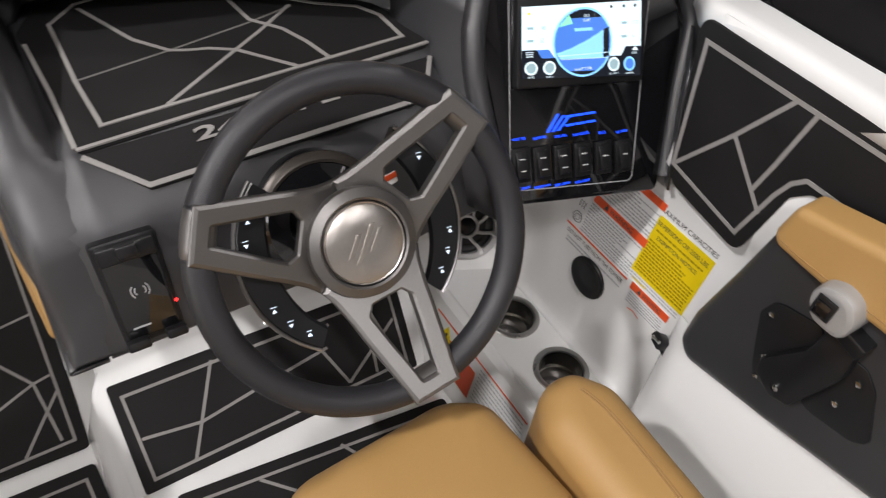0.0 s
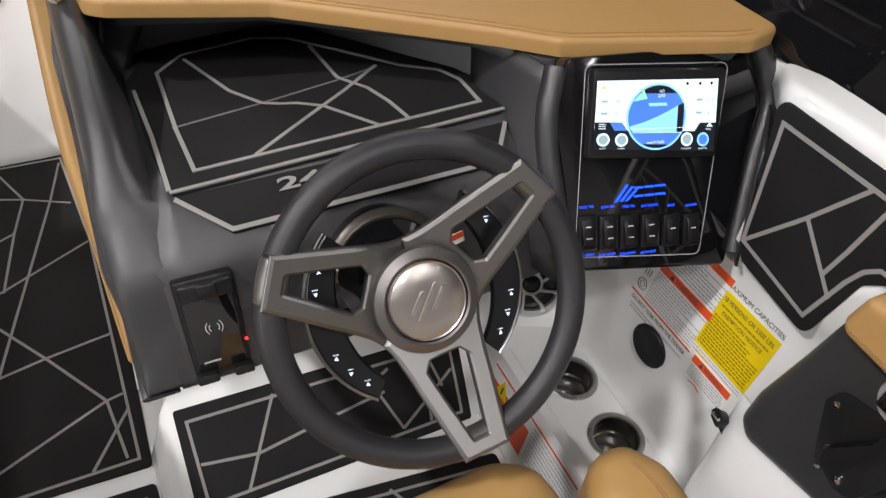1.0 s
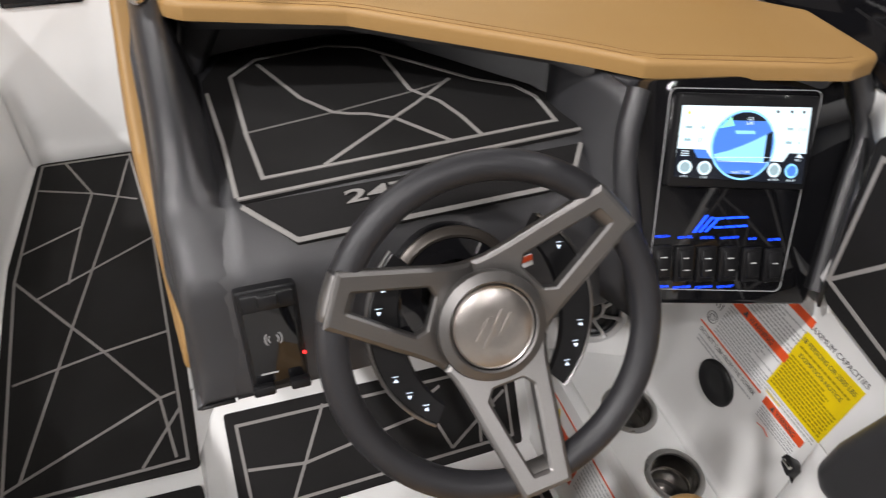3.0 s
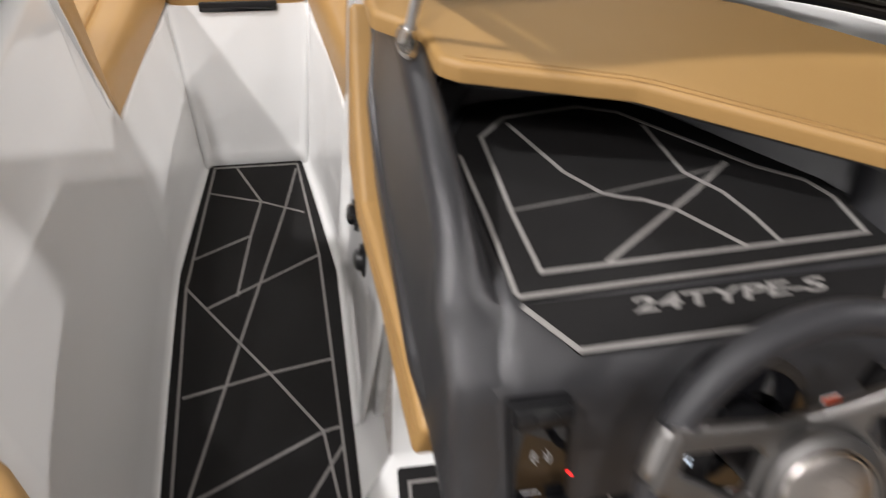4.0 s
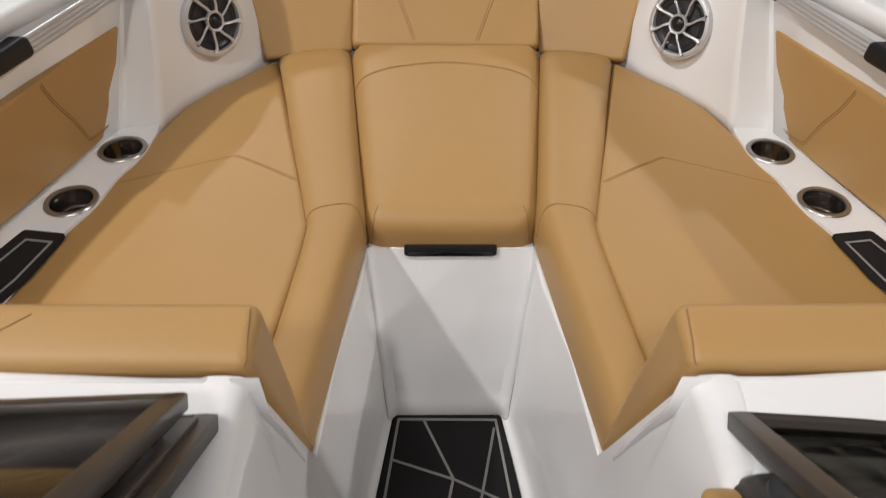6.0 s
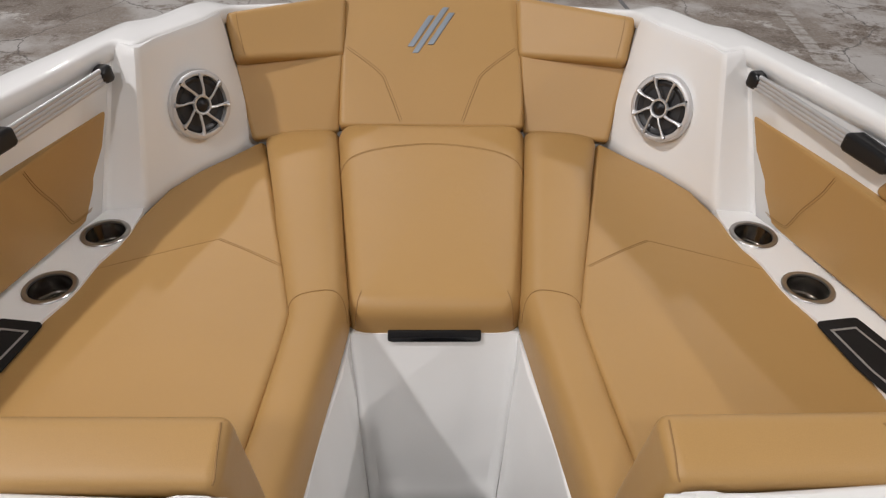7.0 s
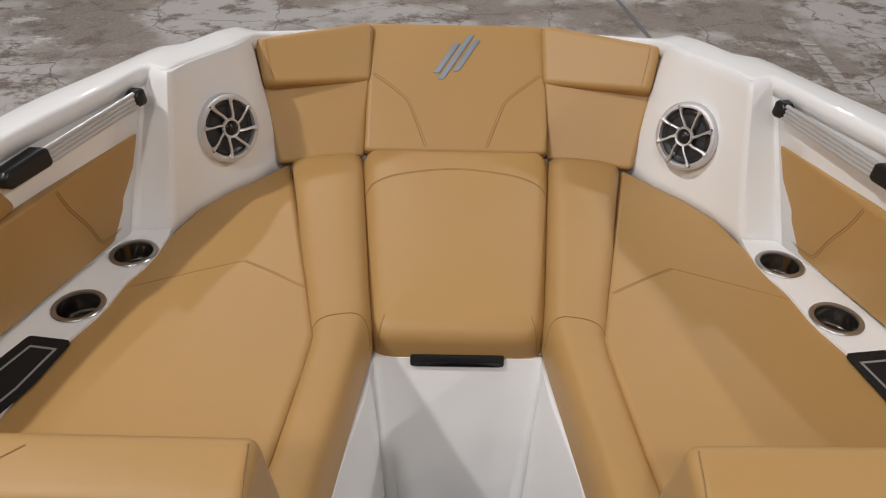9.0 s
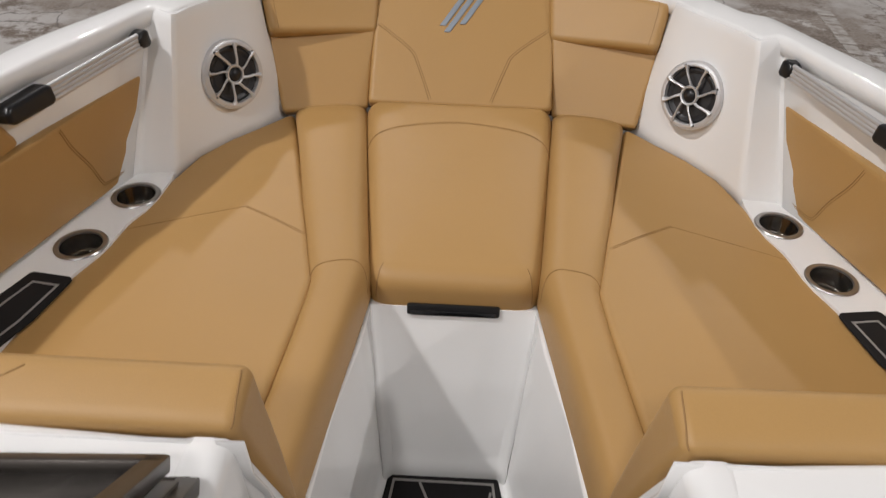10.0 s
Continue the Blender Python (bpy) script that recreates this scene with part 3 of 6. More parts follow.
# footwell under the helm
HELM_LOW = [(0.875, -0.005), (0.885, 0.01), (0.908, 0.175), (0.914, 0.193), (0.925, 0.200), (0.935, 0.201)]
HELM_HIGH = [(1.068, 0.2015), (1.075, 0.2035), (1.081, 0.209), (1.085, 0.219), (1.0875, 0.236), (1.089, 0.27), (1.090, 0.40), (1.100, 0.47), (1.121, 0.585), (1.128, 0.63), (1.118, 0.66), (1.108, 0.69), (1.108, 0.935)]
HELM_Y = (-1.20, -1.35, -1.5, -1.65, -1.8, -1.95, -2.1, -2.4, -2.9)
skin("helm_side", [[(x, y, z) for x, z in HELM_LOW] for y in HELM_Y], gelcoat, liner, "", 0.003)
HELM_Y2 = (-1.20, -1.35, -1.5, -1.62, -1.66, -1.69, -1.715, -1.73, -1.8, -1.95, -2.1, -2.4, -2.9)
# forward of the side mat the wall steps out behind the instrument panel
skin("helm_side", [[(x + (0.0 if y <= -1.715 or z < 0.64 else 0.10 * min(1.0, (y + 1.715) / 0.025)), y, z) for x, z in HELM_HIGH] for y in HELM_Y2], gelcoat, liner, "", 0.003)
HELM_CUPS = [(1.017, -1.726), (1.012, -1.573)]
holed_slab("helm_ledge", [(0.934, -1.20), (1.069, -1.20), (1.069, -2.9), (0.934, -2.9)], [(x, y, 0.050) for x, y in HELM_CUPS], 0.2025, 0.02, gelcoat, liner)
rows = [[(0.196 if z < 0.16 else 0.254, y, min(z, 0.0) if z < 0.16 else z), (0.212 if z < 0.16 else 0.256, y, z * 0.3 if z < 0.16 else z), (0.236 if z < 0.16 else 0.258, y, z * 0.8 if z < 0.16 else z)] + [(x, y, z) for x in (0.264, 0.5, 0.8, 1.12)] for y, z in ((-1.475, -0.012), (-1.30, 0.151), (-1.29, 0.158), (-1.28, 0.17), (-1.26, 0.3), (-1.25, 0.6))]
skin("toe_board", rows, gelcoat, liner)
skin("helm_inner_wall", [[(0.252, y + 0.30 * (0.56 - z), z) for z in (0.0, 0.2, 0.4, 0.56)] for y in (-1.22, -1.26)], gelcoat, liner, "", 0.02)

# port console
PORT_TOP = 0.868
from mathutils.geometry import tessellate_polygon
RIM = [(-0.278, -0.80), (-0.276, -1.46), (-1.10, -1.46), (-1.10, -0.80)]
HOLE = [(-0.384, -0.878), (-0.362, -0.892), (-0.354, -0.916), (-0.334, -1.005), (-0.336, -1.028), (-0.356, -1.083), (-0.385, -1.100), (-1.05, -1.13), (-1.05, -0.90)]


def top_z(y):
    return PORT_TOP - 0.03 * max(0.0, (-1.0 - y) / 0.46)


bm = bmesh.new()
rim = [Vector(q) for q in RIM]
hole = [Vector(q) for q in HOLE]
cen = Vector((-0.70, -1.0))
loops = []
for ring in ([(hole, 0.0, 0.0)], [(rim, 0.0, 0.0)]):
    loops.append([bm.verts.new((p.x, p.y, top_z(p.y))) for p in ring[0][0]])
flat = [[Vector((v.co.x, v.co.y, 0)) for v in loops[1]], [Vector((v.co.x, v.co.y, 0)) for v in reversed(loops[0])]]
every = loops[1] + list(reversed(loops[0]))
for tri in tessellate_polygon(flat):
    bm.faces.new([every[i] for i in tri])
last = loops[0]
for push, drop in ((0.0015, 0.0), (0.004, 0.002), (0.008, 0.008), (0.010, 0.020), (0.014, 0.066), (0.022, 0.073)):
    row = []
    for p in hole:
        away = (cen - p).normalized()
        away.y *= 1.6 if abs(p.x) < 0.5 else 1.0
        row.append(bm.verts.new((p.x + away.x * push, p.y + away.y * push, top_z(p.y) - drop)))
    for i in range(len(row)):
        k = (i + 1) % len(row)
        bm.faces.new((last[i], last[k], row[k], row[i]))
    last = row
bm.faces.new(last)
part("console_top", bm, gelcoat, liner)
slab("console_back", [(-0.262, -1.45, -0.001), (-1.15, -1.45, -0.001), (-1.15, -1.45, 0.83), (-0.262, -1.45, 0.83)], (0, -1, 0), 0.02, gelcoat, liner, "", 0.004, 0.01)
slab("port_side", [(-1.12, -0.9, 0.0), (-1.12, -2.9, 0.0), (-1.12, -2.9, 0.935), (-1.12, -0.9, 0.935)], (1, 0, 0), 0.02, gelcoat, liner, "", 0.004, 0.01)
slab("stern_wall", [(-1.12, -2.9, 0.0), (1.12, -2.9, 0.0), (1.12, -2.9, 0.935), (-1.12, -2.9, 0.935)], (0, 1, 0), 0.02, gelcoat, liner, "", 0.004, 0.01)


# ---- black foam deck mats with grey grooves ----
def deck_mat(label, outline, lines, width=0.0062, up=(0, 0, 1), lift=0.0, thick=0.006, corner=0.012, border=None):
    mat_thing = thing("deck_mat", label, "mat", "foam deck mats")
    part("sheet", pad_mesh(outline, up, thick, 0.0015, corner, flat=True), foam, mat_thing)
    n = Vector(up).normalized()
    runs = list(lines)
    if border:
        runs.append(list(border) + [border[0]])
    part("groove", ribbon_mesh([[Vector(p) + n * lift for p in run] for run in runs], lambda p: up, width, 0.0007), groove, mat_thing, "grey routed groove lines", False)
    return mat_thing


def at_z(pts, z=0.006):
    return [(x, y, z) for x, y in pts]


deck_mat("black foam walkway mat with grey groove lines on white floor",
         at_z([(-0.139, -0.160), (0.133, -0.160), (0.199, -0.645), (0.192, -1.315), (-0.201, -1.296), (-0.206, -0.652)]),
         [at_z(r) for r in ([(-0.137, -0.289), (0.011, -0.343), (0.127, -0.401)], [(-0.06, -0.179), (0.009, -0.341), (-0.021, -0.482), (-0.056, -0.7)], [(-0.17, -0.558), (-0.021, -0.482)],
                            [(0.155, -0.578), (-0.129, -0.734)], [(0.114, -0.2), (0.075, -0.379), (0.003, -0.656), (-0.048, -0.852), (-0.148, -1.245)],
                            [(-0.179, -0.66), (-0.129, -0.734), (0.02, -0.95), (0.129, -1.119), (0.163, -1.112)], [(-0.171, -0.99), (0.02, -0.949), (0.165, -0.927)], [(0.129, -1.119), (-0.148, -1.245), (-0.176, -1.258)],
                            [(0.129, -1.119), (0.149, -1.279)], [(0.167, -1.159), (0.082, -1.285)])],
         border=at_z([(-0.124, -0.174), (0.119, -0.177), (0.157, -0.578), (0.171, -1.29), (-0.178, -1.287), (-0.181, -0.66)]))
deck_mat("black foam cockpit mat with grey groove lines aft of the walkway",
         at_z([(-0.202, -1.338), (0.190, -1.356), (0.205, -1.6), (0.28, -1.9), (0.28, -2.85), (-0.9, -2.85), (-0.9, -1.5), (-0.25, -1.5)]),
         [at_z(r) for r in ([(-0.178, -1.42), (0.165, -1.9)], [(0.17, -1.45), (-0.2, -2.2)])],
         border=at_z([(-0.178, -1.37), (0.168, -1.385), (0.182, -1.6), (0.255, -1.9), (0.255, -2.8), (-0.85, -2.8), (-0.85, -1.53), (-0.22, -1.53)]))
deck_mat("black foam mat with grey groove lines under the helm seat",
         at_z([(0.30, -1.500), (0.862, -1.570), (0.862, -2.85), (0.33, -2.85)]),
         [at_z(r) for r in ([(0.45, -1.549), (0.68, -1.80)], [(0.82, -1.60), (0.42, -1.95)], [(0.62, -1.56), (0.76, -1.82)])],
         border=at_z([(0.325, -1.53), (0.84, -1.595), (0.84, -2.82), (0.355, -2.82)]))
DOWN = Vector((0, -0.731, -0.682))
RUP = Vector((0, -0.682, 0.731))


def ramp_at(x, s):
    return Vector((x, -1.300, 0.1435)) + DOWN * s + RUP * 0.012


deck_mat("black foam footrest mat with grey grooves on a sloping toe board",
         [ramp_at(0.259, 0), ramp_at(0.254, 0.222), ramp_at(0.858, 0.222), ramp_at(0.876, 0.02)],
         [[ramp_at(*q) for q in r] for r in ([(0.452, 0.028), (0.36, 0.198)], [(0.284, 0.118), (0.395, 0.135), (0.55, 0.115), (0.68, 0.10)],
                                            [(0.64, 0.03), (0.70, 0.19)], [(0.655, 0.075), (0.70, 0.055)], [(0.79, 0.04), (0.765, 0.195)], [(0.79, 0.04), (0.81, 0.13)], [(0.70, 0.19), (0.84, 0.10)])],
         up=RUP, border=[ramp_at(*q) for q in ((0.279, 0.028), (0.279, 0.200), (0.838, 0.200), (0.85, 0.045))], corner=0.008)
deck_mat("black foam tray mat with grey border in the white port console",
         at_z([(-0.389, -0.892), (-0.368, -0.962), (-0.408, -1.052), (-1.05, -1.09), (-1.05, -0.915)], 0.801),
         [at_z([(-0.42, -0.925), (-0.398, -0.97), (-0.42, -1.022), (-1.0, -1.06)], 0.801), at_z([(-0.42, -0.925), (-1.0, -0.945)], 0.801)], width=0.009)
for s in (-1, 1):
    deck_mat("narrow black foam step mat with grey border on the bow ledge",
             at_z(mir([(0.777, -0.134), (0.868, -0.121), (0.955, -0.36), (0.965, -0.46), (0.87, -0.46), (0.80, -0.26)], s), 0.579), [],
             border=at_z(mir([(0.797, -0.162), (0.850, -0.154), (0.930, -0.37), (0.938, -0.44), (0.888, -0.44), (0.822, -0.27)], s), 0.579), width=0.005)

# ---- bow seating ----
def cushion(name, pts, hint, thick, label, category="cushion", r=0.025, corner=0.03, crown=0.006, group="", parts=()):
    ob = part(name, pad_mesh(pts, hint, thick, r, corner, crown), vinyl)
    return tagged(ob, label, category, group)


def seam(pts, ob, hint, mat=seam_thread, r=0.0011, twin=0.0):
    """A stitched seam laid on a cushion, dropped on to it along hint."""
    from mathutils.bvhtree import BVHTree
    tree = BVHTree.FromPolygons([v.co for v in ob.data.vertices], [p.vertices for p in ob.data.polygons])
    h = Vector(hint).normalized()
    line = []
    for p in (smooth_line(pts, 6) if len(pts) < 12 else [Vector(q) for q in pts]):
        hit = tree.ray_cast(p + h * 0.15, -h)
        line.append((hit[0] if hit[0] else p) + h * 0.0003)
    bm = tube_mesh(line, r, 6)
    if twin:
        d = (line[-1] - line[0]).cross(h).normalized() * twin
        tube_mesh([p + d for p in line], r * 0.8, 6, bm=bm)
    return part("seam", bm, mat, ob, "darker stitched seam")


centre = cushion("seat_cushion", [(-0.194, -0.042, 0.542), (0.194, -0.042, 0.542), (0.222, 0.21, 0.566), (0.275, 0.700, 0.616), (-0.275, 0.700, 0.616), (-0.222, 0.21, 0.566)], (0, -0.1, 1), 0.104,
                 "tan vinyl centre seat cushion at the bow", r=0.046, corner=0.055, crown=0.014, group="bow seat cushions")
seam([(-0.249, 0.470, 0.6), (-0.225, 0.505, 0.6), (-0.16, 0.535, 0.6), (0.0, 0.562, 0.6), (0.16, 0.535, 0.6), (0.225, 0.505, 0.6), (0.249, 0.470, 0.6)], centre, (0, 0, 1), r=0.0008, twin=0.006)
for s in (-1, 1):
    seam([(s * 0.160, 0.004, 0.545), (s * 0.167, -0.016, 0.535), (s * 0.171, -0.032, 0.510), (s * 0.172, -0.038, 0.480)], centre, (-s * 0.2, -0.75, 0.66), r=0.0013)
back = cushion("backrest_cushion", [(-0.268, 0.668, 0.606), (0.268, 0.668, 0.606), (0.266, 0.977, 0.886), (-0.266, 0.977, 0.886)], (0, -0.67, 0.74), 0.06,
               "tan vinyl centre bow backrest with a grey emblem", r=0.015, corner=0.02, crown=0.0, group="bow backrest cushions")
for s in (-1, 1):
    seam(mir([(0.252, 0.851, 0.771), (0.156, 0.795, 0.718), (0.130, 0.757, 0.688), (0.091, 0.680, 0.616)], s), back, (0, -0.67, 0.74), twin=0.007 * s)
# dark sheet added behind the joints: the shade between cushions, put into its colour
slab("joint_shade", [(-0.29, 0.699, 0.580), (0.29, 0.699, 0.580), (0.29, 0.965, 0.821), (-0.29, 0.965, 0.821)], (0, -0.67, 0.74), 0.01, crease, liner, "dark sheet shading the cushion joints", 0.002, 0.01)
# emblem of three slanted grey bars
bn = Vector((0, -0.67, 0.74)).normalized()
bv = Vector((0, 0.74, 0.67)).normalized()
emblem = thing("emblem", "slanted grey metal bars fixed to the tan backrest", "emblem")
for dx, lo, hi in ((-0.028, 0.245, 0.345), (-0.002, 0.225, 0.372), (0.026, 0.252, 0.355)):
    base = Vector((0, 0.672, 0.610)) + bn * 0.0030
    q = [base + Vector((dx + (t - 0.30) * 0.62 + w, 0, 0)) + bv * t for t, w in ((lo, -0.009), (lo, 0.009), (hi, 0.009), (hi, -0.009))]
    slab("bar", q, bn, 0.005, logo_grey, emblem, "", 0.001, 0.001)

# bolster stations: inner edge, outer edge, foot height of the inner face, top height
BOLSTER = [((0.268, 0.690), (0.476, 0.652), 0.53, 0.592), ((0.262, 0.640), (0.468, 0.610), 0.53, 0.606), ((0.238, 0.43), (0.422, 0.42), 0.50, 0.602), ((0.214, 0.21), (0.376, 0.212), 0.49, 0.592), ((0.197, 0.07), (0.340, 0.060), 0.48, 0.584),
           ((0.186, -0.01), (0.318, -0.040), 0.465, 0.579), ((0.190, -0.055), (0.306, -0.088), 0.462, 0.576), ((0.197, -0.12), (0.308, -0.14), 0.462, 0.574), ((0.210, -0.24), (0.316, -0.25), 0.462, 0.571),
           ((0.224, -0.37), (0.327, -0.39), 0.462, 0.569), ((0.241, -0.53), (0.342, -0.54), 0.462, 0.567), ((0.248, -0.61), (0.350, -0.62), 0.462, 0.565)]


def bolster_at(f, k, s):
    """A point of the bolster's skin: k along the stations, f over its round back."""
    i = min(int(k), len(BOLSTER) - 2)
    w = k - i
    (a0, b0, f0, t0), (a1, b1, f1, t1) = BOLSTER[i], BOLSTER[i + 1]
    a, b = Vector(a0).lerp(Vector(a1), w), Vector(b0).lerp(Vector(b1), w)
    foot, top = f0 + (f1 - f0) * w, t0 + (t1 - t0) * w
    ang = math.pi * f
    across = 0.5 - 0.5 * math.copysign(abs(math.cos(ang)) ** 0.62, math.cos(ang))
    rise = math.sin(ang) ** 0.55
    base = foot if f < 0.5 else top - 0.04
    q = a.lerp(b, across)
    return Vector((s * q.x, q.y, base + (top - base) * rise))


def bolster(s):
    rows = []
    for i in range(34):
        k = i / 33 * (len(BOLSTER) - 1.001)
        rows.append([bolster_at(j / 18, k, s) for j in range(19)])
    first, last = rows[0], rows[-1]
    mid = sum(first, Vector()) / len(first)
    rows.insert(0, [p.lerp(mid, 0.5) + Vector((0, 0.006, -0.02)) for p in first])
    ob = part("seat_bolster", grid_mesh(rows), vinyl)
    tagged(ob, "tan vinyl rounded bolster along the centre cushion and footwell", "cushion", "bow seat bolsters")
    line = [bolster_at(j / 24, 6.0 - 0.75 * math.sin(math.pi * j / 24), s) + Vector((0, 0, 0.0004)) for j in range(1, 24)]
    part("seam", tube_mesh(line, 0.0013, 6), seam_thread, ob, "darker cross seam")
    return ob


for s in (-1, 1):
    hr = cushion("headrest", mir([(0.256, 0.970, 0.884), (0.578, 0.795, 0.886), (0.548, 0.722, 0.772), (0.256, 0.832, 0.750)], s), (0, -0.67, 0.74), 0.075,
                 "tan vinyl bolster headrest on the bow backrest", "headrest", r=0.018, corner=0.014, crown=0.0, group="bow headrests")
    seam(mir([(0.552, 0.812, 0.886), (0.545, 0.788, 0.850), (0.534, 0.760, 0.812), (0.524, 0.738, 0.780)], s), hr, (0, -0.67, 0.74), r=0.0009)
    hr.location = Vector((-s * 0.38, -0.52, 0.74)) * 0.014
    low_back = cushion("backrest_cushion", mir([(0.258, 0.876, 0.798), (0.556, 0.740, 0.800), (0.506, 0.636, 0.580), (0.258, 0.672, 0.596)], s), (0, -0.67, 0.74), 0.05,
                       "tan vinyl corner backrest panel below the headrest", r=0.012, corner=0.010, crown=0.0, group="bow backrest cushions")
    low_back.location = Vector((s * 0.38, 0.52, -0.74)) * 0.012
    bolster(s)
    side = cushion("seat_cushion", mir([(0.480, 0.664, 0.574), (0.560, 0.562, 0.572), (0.624, 0.484, 0.571), (0.681, 0.389, 0.570), (0.716, 0.255, 0.568), (0.752, 0.070, 0.566), (0.774, -0.05, 0.566), (0.796, -0.12, 0.566), (0.828, -0.29, 0.566), (0.87, -0.64, 0.566),
                                        (0.342, -0.64, 0.566), (0.327, -0.435, 0.566), (0.304, -0.19, 0.566), (0.299, -0.09, 0.566), (0.370, 0.216, 0.568)], s), (0, 0, 1), 0.11,
                   "tan vinyl side seat cushion of the bow", r=0.016, corner=0.02, crown=0.010, group="bow seat cushions")
    seam(mir([(0.346, 0.064, 0.57), (0.43, 0.12, 0.57), (0.503, 0.163, 0.57)], s), side, (0, 0, 1), twin=0.005)
    seam(mir([(0.503, 0.163, 0.57), (0.62, 0.11, 0.57), (0.742, 0.052, 0.57)], s), side, (0, 0, 1), r=0.0008)
    # wedge backrest against the bulkhead
    xs = 0.250
    wedge = part("backrest_cushion", pad_mesh(mir([(xs - 0.002, -0.650, 0.906), (xs, -0.742, 0.888), (xs - 0.006, -0.660, 0.66), (xs - 0.012, -0.598, 0.478), (xs - 0.014, -0.565, 0.478), (xs - 0.006, -0.605, 0.70)], s), (-s, 0, 0), 0.78, 0.017, 0.020, 0.002, 0.04), vinyl)
    tagged(wedge, "tan vinyl wedge backrest against the windscreen bulkhead", "cushion", "bow backrest cushions")
    seam(mir([(0.256, -0.664, 0.905), (0.256, -0.690, 0.898), (0.256, -0.715, 0.890), (0.257, -0.732, 0.880)], s), wedge, (-s * 0.75, -0.1, 0.66), r=0.0014)
    seam(mir([(0.516, -0.668, 0.91), (0.545, -0.690, 0.91), (0.585, -0.722, 0.90)], s), wedge, (0, -0.2, 1), r=0.0012)
    # coaming pad on the side panel
    cp = cushion("coaming_pad", mir([on_side(*q) for q in ((0.0, 0.803), (0.03, 0.577), (1.0, 0.577), (2.0, 0.580), (3.0, 0.582), (3.9, 0.582), (3.9, 0.80), (3.0, 0.80), (2.0, 0.800), (1.0, 0.802))], s), (-s, -0.3, -0.1), 0.02,
                 "tan vinyl coaming pad on the white side panel", r=0.007, corner=0.012, crown=0.003, group="coaming pads")
    seam(mir([on_side(*q) for q in ((0.10, 0.600), (0.40, 0.597), (0.70, 0.600), (0.86, 0.612), (1.20, 0.668), (1.62, 0.735), (1.85, 0.788))], s), cp, (-s, -0.3, -0.1), twin=0.006)
    cushion("coaming_bolster", mir([(0.868, 0.004, 0.800), (0.873, -0.042, 0.872), (0.95, -0.30, 0.875), (1.01, -0.60, 0.875), (1.03, -0.60, 0.77), (0.97, -0.28, 0.77)], s), (-s, -0.3, -0.1), 0.035,
            "raised tan vinyl bolster on the coaming", r=0.012, corner=0.012, crown=0.004, group="coaming pads")


# cup holders: steel rim, deep cup
def cup_holder(x, y, z, r=0.050, label="polished steel cup holder set in the white ledge"):
    c = thing("cup_holder", label, "cup holder", "steel cup holders")
    m = Matrix.Translation((x, y, z))
    part("rim", lathe_mesh([(r - 0.006, -0.004), (r - 0.005, 0.002), (r - 0.001, 0.0035), (r + 0.004, 0.0025), (r + 0.006, 0.0)], m, 40, caps=False), rim_steel, c)
    part("cup", lathe_mesh([(r - 0.006, -0.002), (r - 0.007, -0.02), (r - 0.009, -0.040), (r - 0.006, -0.041), (r - 0.006, -0.046), (r - 0.011, -0.047), (r - 0.013, -0.080)], m, 40, caps=False), cupsteel, c, "polished steel cup wall with a step")
    part("cup_floor", lathe_mesh([(r - 0.013, -0.080), (r - 0.017, -0.086), (r - 0.026, -0.084), (0.0005, -0.084)], m, 40, caps=False), cupfloor, c, "darker steel cup bottom")
    return c


for s in (-1, 1):
    cup_holder(s * 0.766, 0.180, 0.5745)
    cup_holder(s * 0.812, -0.020, 0.5745)


# loudspeaker: alloy ring, six-spoke grille, dark cone
def loudspeaker(at, n, r=0.089, spokes=7, label="round silver grille loudspeaker on the white panel"):
    sp = thing("loudspeaker", label, "speaker", "bow loudspeakers")
    m = facing(at, n)
    part("ring", lathe_mesh([(r, -0.004), (r + 0.001, 0.012), (r - 0.002, 0.018), (r - 0.008, 0.020), (r - 0.014, 0.019), (r - 0.016, 0.010), (r - 0.016, -0.004)], m, 48), silver, sp)
    part("cone", lathe_mesh([(r - 0.013, 0.007), (r - 0.022, 0.012), (r - 0.028, 0.011), (r - 0.034, 0.006), (0.022, -0.012), (0.0005, -0.012)], m, 40), cone_black, sp, "glossy black cone with a rubber surround")
    part("tweeter", lathe_mesh([(0.021, -0.01), (0.0205, 0.016), (0.017, 0.021), (0.011, 0.026), (0.0005, 0.028)], m, 28), satin, sp, "black dome tweeter")
    part("hub_ring", lathe_mesh([(0.0225, 0.010), (0.0265, 0.019), (0.0245, 0.0245), (0.0200, 0.0235), (0.0185, 0.016)], m, 28), silver, sp)
    for i in range(spokes + 1):
        a = 2 * math.pi * i / (spokes + 1) + 0.2
        pts = []
        for f in (0, 0.3, 0.6, 0.85, 1):
            rr = 0.0235 + (r - 0.035) * f
            aa = a + 0.30 * math.sin(f * 1.9)
            pts.append(m @ Vector((rr * math.cos(aa), rr * math.sin(aa), 0.0185 + 0.004 * math.sin(f * 3.1))))
        part("spoke", tube_mesh(pts, [0.0044, 0.0036, 0.0036, 0.0048, 0.0095], 8, flat=0.8), silver, sp)
    for i in range(4):
        a = 2 * math.pi * i / 4 + 0.55
        mm = m @ Matrix.Translation((math.cos(a) * (r - 0.010), math.sin(a) * (r - 0.010), 0.0195))
        part("screw", lathe_mesh([(0.0036, -0.001), (0.0034, 0.0012), (0.0005, 0.0012)], mm, 10), cone_black, sp)
    return sp


for s in (-1, 1):
    loudspeaker((s * 0.609, 0.528, 0.738), (-s * 0.757, -0.617, 0.212))


